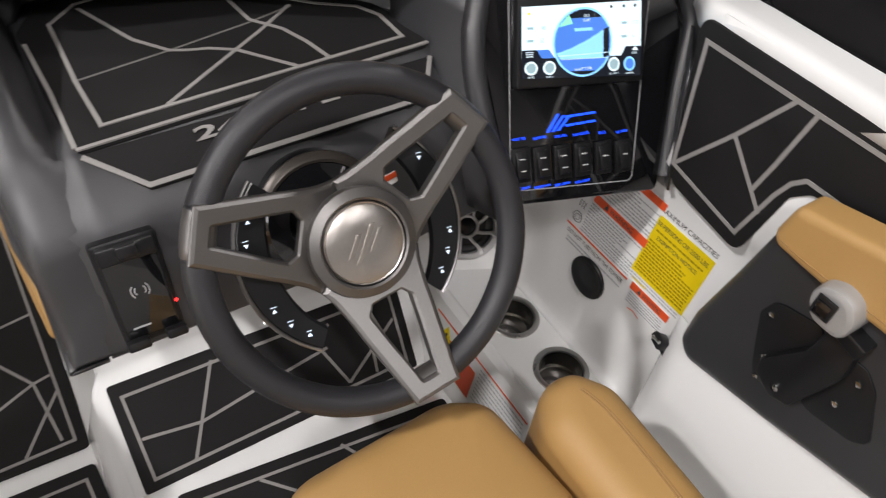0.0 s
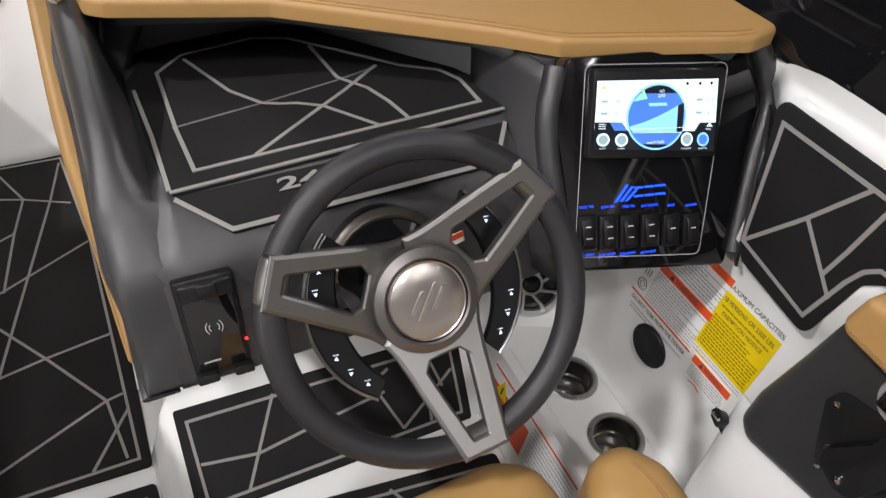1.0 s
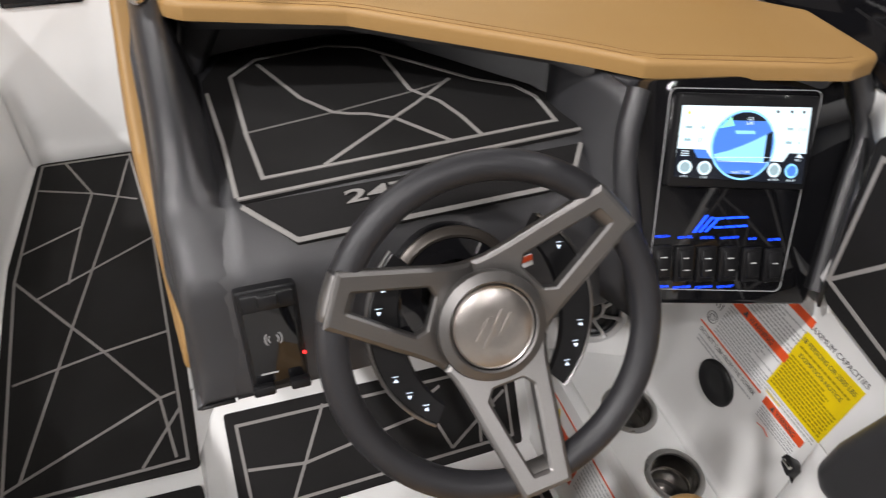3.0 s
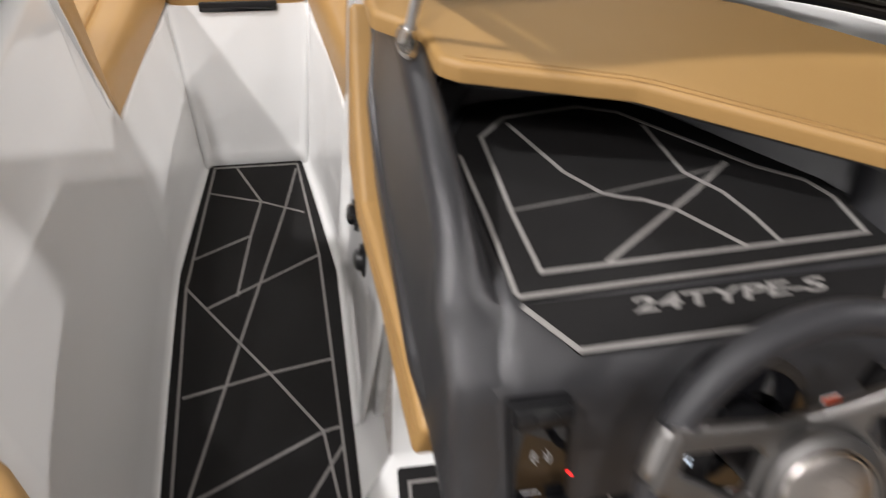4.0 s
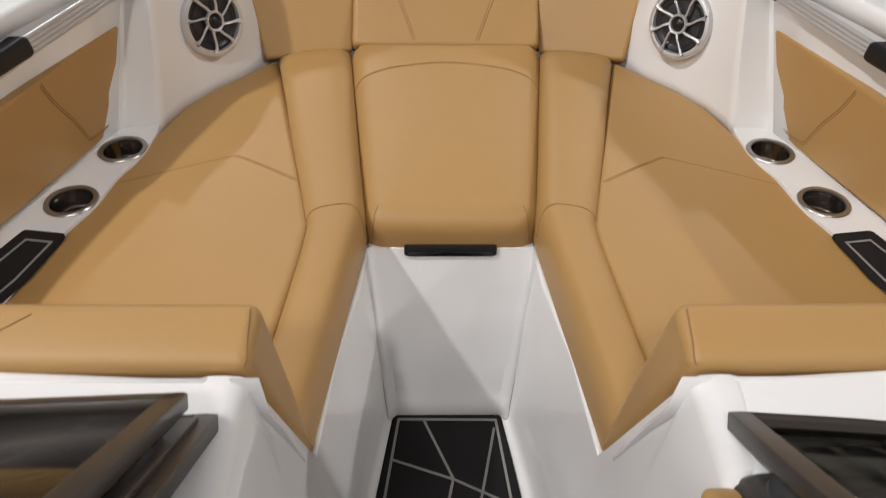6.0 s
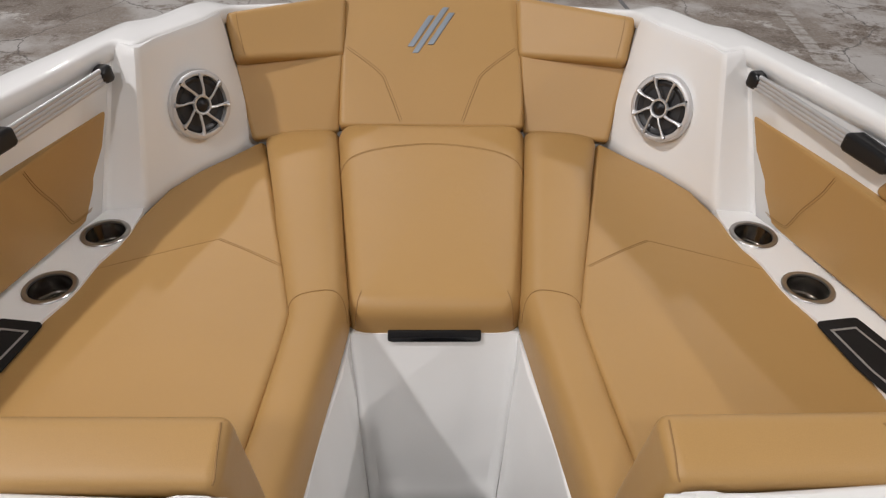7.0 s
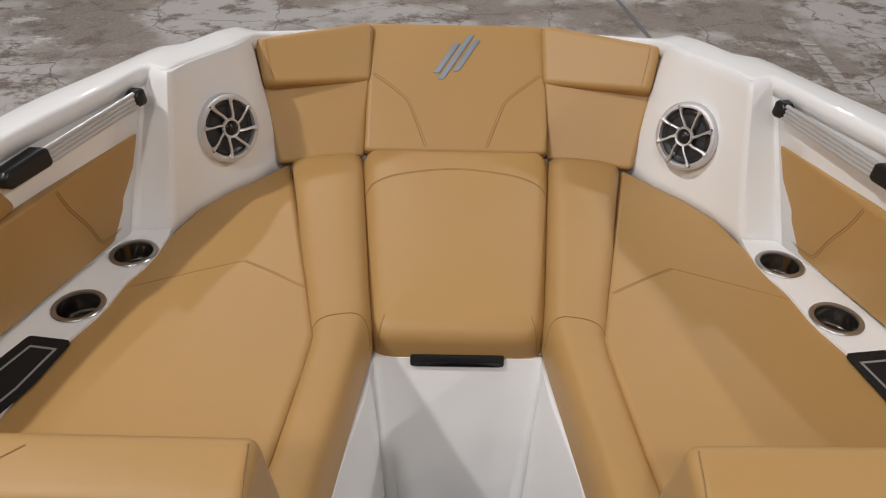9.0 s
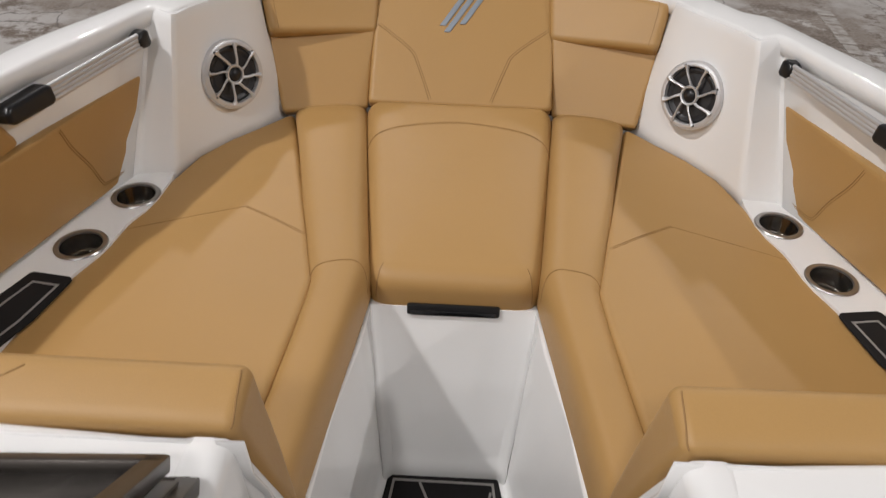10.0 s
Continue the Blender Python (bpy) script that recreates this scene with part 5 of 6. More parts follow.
# column shroud on the dash
shroud = thing("column_shroud", "black oval steering column shroud with a modelled reflection arc", "shroud")
SMx = facing(Vector((0.578, -1.605, 0.722)), (-0.05, -0.85, 0.5))
part("collar", lathe_mesh([(0.085, -0.03), (0.083, 0.02), (0.070, 0.034), (0.045, 0.036), (0.040, 0.0), (0.0005, 0.0)], SMx, 36), gloss, shroud)
# the pale crescent reflected in the gloss collar, modelled as a satin arc
part("reflection_arc", tube_mesh([SMx @ Vector((0.078 * math.cos(radians(a)), 0.078 * math.sin(radians(a)), 0.030)) for a in range(35, 150, 8)], 0.008, 8, flat=0.5), frame_metal, shroud, "dark satin arc standing in for a reflection")
slab("warning_tag", [SMx @ Vector(p) for p in ((0.083, 0.018, 0.040), (0.102, 0.022, 0.040), (0.101, 0.036, 0.040), (0.082, 0.032, 0.040))], (-0.05, -0.85, 0.5), 0.002, label_white, shroud, "small white and orange warning tag", 0.0003, 0.001)
slab("tag_band", [SMx @ Vector(p) for p in ((0.0825, 0.0245, 0.0408), (0.1015, 0.0285, 0.0408), (0.101, 0.0358, 0.0408), (0.082, 0.0318, 0.0408))], (-0.05, -0.85, 0.5), 0.0006, label_red, shroud, "orange band", 0.0001, 0.0005)

# ---- wireless charging tray ----
charger = thing("phone_tray", "black wireless phone charging tray with spring clips", "phone holder")
c0, c1, c2, c3 = Vector((0.317, -1.591, 0.777)), Vector((0.389, -1.592, 0.776)), Vector((0.386, -1.647, 0.660)), Vector((0.319, -1.647, 0.661))
cn = Vector((0, -0.902, 0.431)).normalized()
part("tray", pad_mesh([c0, c1, c2, c3], cn, 0.035, 0.004, 0.006, flat=True), satin, charger)
part("pad", pad_mesh([c0.lerp(c2, 0.09) + cn * 0.0025, c1.lerp(c3, 0.09) + cn * 0.0025, c2.lerp(c0, 0.07) + cn * 0.0025, c3.lerp(c1, 0.07) + cn * 0.0025], cn, 0.004, 0.001, 0.004, flat=True), gloss, charger, "smooth black pad")
cu = (c1 - c0).normalized()
cv = (c0 - c3).normalized()
CM = Matrix((cu, cv, cn)).transposed().to_4x4()
top = Matrix.Translation(c0.lerp(c1, 0.5)) @ CM
bot = Matrix.Translation(c3.lerp(c2, 0.5)) @ CM
part("clip", box_mesh(top, -0.031, 0.031, -0.024, -0.003, 0, 0.014, 0.003), satin, charger, "ribbed upper clip")
part("clip", box_mesh(top, -0.012, 0.012, -0.020, -0.004, 0.008, 0.018, 0.003), satin, charger)
part("clip", box_mesh(bot, -0.034, -0.008, -0.002, 0.010, 0, 0.015, 0.003), satin, charger, "lower clip")
part("clip", box_mesh(bot, 0.010, 0.034, -0.002, 0.010, 0, 0.015, 0.003), satin, charger, "lower clip")
mid = Matrix.Translation((c0 + c1 + c2 + c3) / 4) @ CM
sym = bmesh.new()
for sg in (-1, 1):
    for rr in (0.006, 0.010):
        tube_mesh([mid @ Vector((sg * rr * math.cos(radians(a)), rr * math.sin(radians(a)), 0.0034)) for a in (-45, -22, 0, 22, 45)], 0.0007, 5, bm=sym)
part("charge_symbol", sym, ink_grey, charger, "grey charging symbol")
part("led", lathe_mesh([(0.002, 0.0), (0.002, 0.002), (0.0005, 0.0025)], mid @ Matrix.Translation((0.0325, -0.026, 0.0005)), 10), red_glow, charger, "small red indicator light")
part("mark", box_mesh(mid, -0.022, -0.002, -0.044, -0.042, 0.0025, 0.0032, 0), ink_grey, charger, "", False)

# ---- starboard side of the helm ----
side_mat = [(1.102, y, z) for y, z in ((-1.684, 0.920), (-1.736, 0.668), (-1.878, 0.646), (-1.905, 0.775), (-1.93, 0.80), (-2.05, 0.80), (-2.30, 0.80), (-2.30, 0.925))]
deck_mat("black foam side mat with grey groove lines", side_mat,
         [[(1.102, y, z) for y, z in r] for r in ([(-1.729, 0.70), (-1.80, 0.803), (-1.855, 0.893)], [(-1.80, 0.803), (-1.880, 0.725)], [(-1.887, 0.896), (-1.868, 0.80), (-1.856, 0.749)], [(-2.05, 0.895), (-2.15, 0.82)])],
         up=(-1, 0, 0), border=[(1.102, y, z) for y, z in ((-1.707, 0.893), (-1.729, 0.70), (-1.863, 0.674), (-1.887, 0.765), (-1.899, 0.795), (-1.915, 0.812), (-2.27, 0.815), (-2.27, 0.897))], corner=0.02)

# ---- windscreen ----
def windscreen(s):
    w = thing("windscreen", "smoke tinted boat windscreen in a dark metal frame", "windscreen", "windscreens")
    base = [Vector((s * x, y, z)) for x, y, z in ((0.281, -0.815, 0.885), (0.45, -0.835, 0.892), (0.62, -0.868, 0.90), (0.80, -0.93, 0.91), (0.95, -1.02, 0.925), (1.08, -1.16, 0.94), (1.15, -1.30, 0.945))]
    lean = [Vector((-s * 0.02 - s * 0.08 * i / 8, -0.44 + 0.040 * i, 0.31 - 0.008 * i)) for i in range(7)]
    lo, hi = smooth_line(base, 4), smooth_line([b + l for b, l in zip(base, lean)], 4)
    part("bottom_rail", tube_mesh(lo, 0.010, 8), frame_metal, w, "dark metal bottom rail")
    part("top_rail", tube_mesh(hi, 0.012, 8), frame_metal, w, "dark metal top rail")
    a, b = lo[0], hi[0]
    d = (b - a).normalized()
    m = Matrix.Translation(a) @ Matrix((Vector((s, 0, 0)), d.cross(Vector((s, 0, 0))).normalized(), d)).transposed().to_4x4()
    part("end_post", box_mesh(m, -0.012, 0.012, -0.010, 0.010, -0.01, (b - a).length + 0.01, 0.002), frame_metal, w, "dark metal end post")
    g = part("pane", grid_mesh([[p.lerp(q, f) for f in (0, 0.5, 1)] for p, q in zip(lo, hi)]), smoke, w, "tinted pane")
    k = g.modifiers.new("thickness", "SOLIDIFY")
    k.thickness = 0.005
    part("gasket", tube_mesh([p + Vector((0, 0.008, -0.008)) for p in lo], 0.011, 8), satin, w, "black rubber gasket")
    return w


windscreen(1)
windscreen(-1)
# black side wing on the starboard gunwale
wing = thing("side_wing", "gloss black side wing on the gunwale beside the helm", "wing")
WING = [(1.196, -1.30, 0.928), (1.196, -1.48, 0.920), (1.197, -1.58, 0.914), (1.180, -1.68, 0.924), (1.168, -1.76, 0.938), (1.165, -1.95, 0.943), (1.17, -2.4, 0.943)]
rows = [[(p.x + dx, p.y, p.z + h) for dx, h in ((0.02, -0.017), (0, 0), (0.004, 0.010), (0.03, 0.033), (0.05, 0.088), (0.055, 0.20), (0.045, 0.33), (0.02, 0.46))] for p in smooth_line([Vector(q) for q in WING], 4)]
skin("wing_shell", rows, gloss, wing, "", 0.01)
for dx, h in ((0.034, 0.048), (0.044, 0.078)):
    part("wing_rib", tube_mesh([(x + dx, y, z + h) for x, y, z in WING[1:]], 0.004, 8), satin, wing)
# the centre screen folded back on the port side
fold = thing("folding_screen", "folded centre windscreen panel in a dark metal frame", "windscreen")
fa, fb = Vector((-0.306, -0.812, 0.918)), Vector((-0.286, -1.23, 1.228))
fo = Vector((-1, -0.06, 0.02)).normalized()
for p, q in ((fa, fb), (fa, fa + fo * 0.42), (fb, fb + fo * 0.42), (fa + fo * 0.42, fb + fo * 0.42)):
    d = (q - p).normalized()
    n = (fb - fa).cross(fo).normalized()
    m = Matrix.Translation(p) @ Matrix((n, d.cross(n), d)).transposed().to_4x4()
    part("frame", box_mesh(m, -0.009, 0.009, -0.012, 0.012, -0.009, (q - p).length + 0.009, 0.002), frame_metal, fold, "dark metal frame bar")
fp = part("pane", grid_mesh([[fa.lerp(fb, f) + fo * (0.42 * g) for f in (0, 1)] for g in (0, 1)]), smoke, fold, "tinted pane")
hm = Matrix.Translation((-0.292, -0.824, 0.902)) @ Matrix(((fb - fa).cross(fo).normalized(), (fb - fa).normalized().cross((fb - fa).cross(fo).normalized()), (fb - fa).normalized())).transposed().to_4x4()
part("hinge_rail", box_mesh(hm, -0.005, 0.005, -0.009, 0.009, -0.004, 0.50, 0.0015), frame_metal, fold, "bronze hinge rail between the frames")
for h in (0.05, 0.16, 0.30):
    part("hinge_clip", box_mesh(hm, -0.009, 0.009, -0.015, -0.008, h, h + 0.018, 0.002), satin, fold, "small dark hinge clip")
fk = fp.modifiers.new("thickness", "SOLIDIFY")
fk.thickness = 0.005


# ---- chrome stays of the windscreen ----
def stay(at, d, n, length):
    st = thing("windscreen_stay", "polished steel stay on an oval base", "stay", "windscreen stays")
    at, d, n = Vector(at), Vector(d).normalized(), Vector(n).normalized()
    m = facing(at, n, (0, 1, 0))
    part("base", pad_mesh([m @ Vector((0.013 * math.cos(t), 0.032 * math.sin(t), 0.005)) for t in [2 * math.pi * i / 20 for i in range(20)]], n, 0.008, 0.003, 0, flat=True), chrome, st, "oval polished base")
    part("socket", tube_mesh([at + n * 0.004, at + d * 0.026, at + d * 0.030], [0.0105, 0.0105, 0.008], 16), chrome, st)
    part("pole", tube_mesh([at + d * 0.02, at + d * length], 0.0068, 16), silver, st, "satin steel pole")
    part("knuckle", tube_mesh([at + d * (length - 0.012), at + d * (length - 0.008), at + d * (length + 0.022), at + d * (length + 0.026)], [0.008, 0.0105, 0.0105, 0.008], 16), chrome, st, "polished end joint")
    for k in (-1, 1):
        part("screw", lathe_mesh([(0.004, 0), (0.0035, 0.002), (0.0005, 0.002)], m @ Matrix.Translation((0, 0.026 * k, 0.006)), 10), chrome, st)


stay((0.277, -1.150, 0.940), (0.09, -0.32, 0.94), (-0.25, -0.1, 1), 0.27)
stay((-0.258, -1.128, 0.866), (-0.34, -0.12, 0.92), (0.35, -0.05, 0.9), 0.36)

# ---- helm seat ----
seat = thing("helm_chair", "tan vinyl helm chair with side bolster on white box", "chair")
part("seat_cushion", pad_mesh([(0.42, -1.848, 0.60), (0.63, -1.838, 0.60), (0.685, -1.868, 0.60), (0.702, -2.02, 0.60), (0.70, -2.5, 0.60), (0.34, -2.5, 0.60), (0.33, -1.96, 0.60)], (0, 0, 1), 0.13, 0.05, 0.05, 0.01), vinyl, seat, "tan seat cushion")
helm_bolster = part("bolster", pad_mesh([(0.700, -2.5, 0.62), (0.706, -1.950, 0.62), (0.738, -1.898, 0.62), (0.790, -1.893, 0.62), (0.826, -1.945, 0.62), (0.822, -2.10, 0.62), (0.800, -2.5, 0.62)], (0, 0, 1), 0.16, 0.042, 0.055, 0.0, 0.03), vinyl, seat, "tan side bolster")
seam([(0.758, -2.45, 0.62), (0.768, -2.25, 0.62), (0.776, -2.10, 0.62), (0.779, -2.02, 0.62), (0.778, -1.97, 0.62), (0.770, -1.935, 0.62)], helm_bolster, (0, 0, 1), r=0.0012, twin=0.004)
part("pedestal", pad_mesh([(0.40, -2.0, 0.47), (0.78, -2.0, 0.47), (0.78, -2.5, 0.47), (0.40, -2.5, 0.47)], (0, 0, 1), 0.468, 0.02, 0.04, flat=True), gelcoat, seat, "white seat box")
# port seat
pseat = thing("port_seat", "tan vinyl lounge seat aft of the port console", "seat")
part("seat_cushion", pad_mesh([(x, y, 0.645) for x, y in ((-0.27, -1.472), (-0.228, -1.476), (-0.176, -1.56), (-0.172, -2.5), (-1.08, -2.5), (-1.08, -1.472))], (0, 0, 1), 0.16, 0.03, 0.03, 0.006), vinyl, pseat, "tan seat cushion")
part("seat_box", pad_mesh([(x, y, 0.490) for x, y in ((-0.285, -1.49), (-0.24, -1.50), (-0.21, -1.57), (-0.20, -2.5), (-1.08, -2.5), (-1.08, -1.49))], (0, 0, 1), 0.485, 0.02, 0.03, flat=True), gelcoat, pseat, "white seat box")

# ---- helm details ----
for hx, hy in HELM_CUPS:
    cup_holder(hx, hy, 0.2035, label="polished steel cup holder set in the white helm ledge")
sn = Vector((-0.35, -0.75, 0.55)).normalized()
sc = Vector((1.018, -1.370, 0.288))
su = sn.cross(Vector((0, 0, 1))).normalized()
sv = su.cross(sn)
slab("speaker_panel", [sc + su * a + sv * b - sn * 0.003 for a, b in ((-0.16, -0.13), (0.11, -0.13), (0.11, 0.11), (-0.16, 0.11))], sn, 0.012, gelcoat, liner, "", 0.003, 0.03)
loudspeaker(sc, sn, r=0.075, label="round silver grille loudspeaker low in the helm footwell")


def wall_x(z):
    """Where the helm's side wall stands at a height."""
    for (x0, z0), (x1, z1) in zip(HELM_HIGH, HELM_HIGH[1:]):
        if z0 <= z <= z1 and z1 > z0:
            return x0 + (x1 - x0) * (z - z0) / (z1 - z0)
    return 1.10


def on_wall(y, z, lift=0.0025):
    return Vector((wall_x(z) - lift, y, z))


def decal(y0, y1, z0, z1, mat, parent, lift, name="field"):
    q = [on_wall(y0, z1, lift), on_wall(y1, z1, lift), on_wall(y1, z0, lift), on_wall(y0, z0, lift)]
    return part(name, pad_mesh(q, (-1, 0, 0.2), 0.0006, 0.0001, 0, flat=True), mat, parent, "", False)


def text_on_wall(text, y, z, size, width, mat, parent, lift=0.0036):
    n = Vector((-1, 0, 0.19))
    return words("lettering", text, facing(on_wall(y, z, lift), n), size, mat, parent, 0.0001, width=width)


def print_lines(y0, y1, z0, z1, count, mat, parent, lift=0.0034, seed=1, fill=0.45):
    """Small print as rows of plain bars of uneven length."""
    rnd = random.Random(seed)
    bm = bmesh.new()
    for i in range(count):
        z = z1 + (z0 - z1) * (i + 0.5) / count
        h = abs(z1 - z0) / count * fill / 2
        y = y0
        end = y1 + (0 if rnd.random() < 0.7 else (y0 - y1) * rnd.uniform(0.1, 0.4))
        while y > end + 0.002:
            w = min(rnd.uniform(0.003, 0.009), y - end)
            a, b = on_wall(y, z, lift), on_wall(y - w, z, lift)
            u = Vector((0.19, 0, 1)).normalized() * h
            bm.faces.new([bm.verts.new(p) for p in (a - u, b - u, b + u, a + u)])
            y -= w + 0.0014
    return part("small_print", bm, mat, parent, "", False)


# warning label, two columns
lab = thing("warning_label", "white and orange warning label on the helm wall", "label", "helm labels")
decal(-1.572, -1.737, 0.446, 0.612, label_white, lab, 0.0022)
decal(-1.600, -1.737, 0.596, 0.610, label_red, lab, 0.0030)
decal(-1.606, -1.737, 0.518, 0.534, label_red, lab, 0.0030)
decal(-1.572, -1.737, 0.443, 0.4465, label_red, lab, 0.0030)
text_on_wall("\u25B2 WARNING", -1.668, 0.526, 0.014, 0.070, ink, lab)
text_on_wall("DO NOT TUBE FROM THE TOWER", -1.655, 0.432, 0.0115, 0.150, ink, lab, 0.003)
print_lines(-1.606, -1.735, 0.538, 0.594, 9, ink_grey, lab, seed=2)
print_lines(-1.606, -1.735, 0.450, 0.516, 11, ink_grey, lab, seed=3)
print_lines(-1.585, -1.73, 0.408, 0.423, 2, ink_grey, lab, seed=4)
bm = tube_mesh([on_wall(-1.589 + 0.011 * math.cos(2 * math.pi * i / 20), 0.468 + 0.011 * math.sin(2 * math.pi * i / 20), 0.003) for i in range(20)], 0.0007, 5, closed=True)
tube_mesh([on_wall(-1.589 + 0.006 * math.cos(2 * math.pi * i / 16), 0.468 + 0.006 * math.sin(2 * math.pi * i / 16), 0.003) for i in range(16)], 0.0005, 5, closed=True, bm=bm)
for dy in (-0.006, 0.0, 0.006):
    tube_mesh([on_wall(-1.589 + dy, 0.49, 0.003), on_wall(-1.589 + dy, 0.504, 0.003)], 0.0008, 5, bm=bm)
part("pictogram", bm, ink, lab, "small black pictograms")

# yellow capacity plate
cap = thing("capacity_label", "yellow capacity label with dark print on the helm wall", "label", "helm labels")
decal(-1.733, -1.853, 0.470, 0.588, label_yellow, cap, 0.0026)
text_on_wall("MAXIMUM CAPACITIES", -1.790, 0.5985, 0.0125, 0.122, ink, cap, 0.0024)
text_on_wall("18 PERSONS OR 2500 LBS.", -1.792, 0.575, 0.0115, 0.110, ink, cap)
text_on_wall("EXEMPTION NOTICE", -1.792, 0.551, 0.0105, 0.088, ink, cap)
print_lines(-1.740, -1.846, 0.558, 0.566, 1, ink_brown, cap, seed=5)
print_lines(-1.738, -1.848, 0.476, 0.543, 11, ink_brown, cap, seed=6, fill=0.55)
print_lines(-1.736, -1.848, 0.456, 0.468, 2, ink_grey, cap, 0.0024, seed=7)
decal(-1.742, -1.775, 0.4555, 0.4600, label_yellow, cap, 0.0022)

# second warning label
lab2 = thing("warning_label", "small white and orange warning label beside the yellow label", "label", "helm labels")
decal(-1.748, -1.838, 0.405, 0.466 - 0.014, label_white, lab2, 0.0022)
decal(-1.748, -1.838, 0.436, 0.451, label_red, lab2, 0.0030)
text_on_wall("\u25B2 WARNING", -1.793, 0.4435, 0.0125, 0.055, ink, lab2)
print_lines(-1.752, -1.834, 0.408, 0.434, 5, ink_grey, lab2, seed=8)
part("scribble", tube_mesh([on_wall(-1.762, 0.398, 0.0026), on_wall(-1.776, 0.402, 0.0026), on_wall(-1.79, 0.397, 0.0026)], 0.0008, 5), label_red, lab2)

# label on the low riser of the ledge
def on_riser(y, f, lift=0.002):
    p = Vector((0.885, y, 0.012)).lerp(Vector((0.9075, y, 0.172)), f)
    return p + Vector((-0.99, 0, 0.14)) * lift


low = thing("warning_label", "long white and orange warning label low beside the footrest", "label", "helm labels")


def riser_field(y0, y1, f0, f1, mat, lift):
    part("field", pad_mesh([on_riser(y0, f1, lift), on_riser(y1, f1, lift), on_riser(y1, f0, lift), on_riser(y0, f0, lift)], (-1, 0, 0.15), 0.0006, 0.0001, 0, flat=True), mat, low, "", False)


riser_field(-1.46, -1.775, 0.22, 0.985, label_white, 0.002)
riser_field(-1.46, -1.775, 0.955, 0.985, label_red, 0.0028)
riser_field(-1.47, -1.615, 0.22, 0.74, label_red, 0.0028)
tri = [on_riser(-1.482, 0.62, 0.004), on_riser(-1.530, 0.62, 0.004), on_riser(-1.506, 0.92, 0.004)]
part("triangle", pad_mesh(tri, (-1, 0, 0.15), 0.0006, 0.0001, 0, flat=True), label_yellow, low, "yellow hazard triangle", False)
part("triangle_mark", tube_mesh([on_riser(-1.506, 0.68, 0.0045), on_riser(-1.506, 0.80, 0.0045)], 0.002, 6), ink, low)
bm = bmesh.new()
rnd = random.Random(9)
for i in range(9):
    f = 0.88 - i * 0.07
    y = -1.625
    while y > -1.765:
        w = rnd.uniform(0.004, 0.011)
        bm.faces.new([bm.verts.new(on_riser(*q, 0.0032)) for q in ((y, f), (y - w, f), (y - w, f + 0.022), (y, f + 0.022))])
        y -= w + 0.002
part("small_print", bm, ink_grey, low, "", False)

# round black grommet
grom = thing("grommet", "round black rubber grommet in the white helm wall", "grommet")
gm = facing(on_wall(-1.663, 0.378, 0.0035), (-1, 0, 0.03))
part("flange", lathe_mesh([(0.043, 0.0), (0.043, 0.003), (0.040, 0.005), (0.034, 0.004), (0.030, 0.0015), (0.016, 0.002), (0.0005, 0.002)], gm, 36), satin, grom)

# seat latch
latch = thing("latch", "small black plastic latch on the helm wall", "latch")
lm = facing((1.082, -1.858, 0.402), (-0.8, 0.3, 0.5))
part("plate", box_mesh(lm, -0.030, 0.030, -0.008, 0.008, 0, 0.006, 0.002), satin, latch)
part("hook", box_mesh(lm, -0.012, 0.012, -0.002, 0.018, 0.004, 0.026, 0.003), satin, latch)
part("pin", tube_mesh([lm @ Vector((-0.010, 0.006, 0.028)), lm @ Vector((0.008, 0.012, 0.030))], 0.003, 8), chrome, latch)

# ---- throttle box ----
box = thing("throttle_console", "black moulded throttle box on the helm side", "throttle console")
part("shell", pad_mesh([(1.058, y, z) for y, z in ((-1.880, 0.468), (-1.884, 0.535), (-1.908, 0.650), (-1.932, 0.775), (-1.945, 0.80), (-2.40, 0.80), (-2.40, 0.540), (-2.211, 0.506), (-2.05, 0.468), (-1.905, 0.440))], (-1, 0, 0), 0.07, 0.022, 0.036, 0.0, 0.03), plastic, box)
# white shoulder under the box
rows = []
for y, f in ((-1.858, 0.0), (-1.866, 0.25), (-1.878, 0.62), (-1.895, 0.9), (-1.92, 1.0), (-2.05, 1.0), (-2.2, 1.0), (-2.45, 1.0)):
    zt = 0.452 + 0.17 * max(0.0, (-1.90 - y))
    rows.append([(1.0885 - (1.0885 - x) * f, y, z) for x, z in ((1.086, zt + 0.03), (1.074, zt), (1.058, zt - 0.03), (1.042, zt - 0.075), (1.030, zt - 0.13), (1.022, 0.26), (1.020, 0.198))])
skin("box_shoulder", rows, gelcoat, liner, "", 0.004)
for pts in (((-1.968, 0.640), (-1.978, 0.668), (-1.992, 0.676), (-2.045, 0.690), (-2.060, 0.66), (-2.050, 0.56), (-2.020, 0.530), (-2.000, 0.545)), ((-2.060, 0.660), (-2.085, 0.682), (-2.112, 0.684), (-2.135, 0.664), (-2.170, 0.590), (-2.150, 0.572), (-2.075, 0.556))):
    pl = part("plate", pad_mesh([(1.055, y, z) for y, z in pts], (-1, 0, 0), 0.006, 0.002, 0.022, flat=True), satin, box, "smooth black cover plate")
    part("plate_edge", tube_mesh([(1.0545, y, z) for y, z in pts[1:4]], 0.0006, 6), satin, pl, "thin raised edge")
for y, z in ((-1.986, 0.655), (-2.008, 0.587), (-2.013, 0.548), (-2.110, 0.612), (-2.115, 0.664)):
    part("screw", lathe_mesh([(0.0048, 0), (0.0045, 0.0025), (0.002, 0.003), (0.0005, 0.002)], facing((1.049, y, z), (-1, 0, 0)), 12), chrome, box, "steel screw")
throttle = thing("throttle_lever", "black throttle lever with a silver grip", "throttle lever")
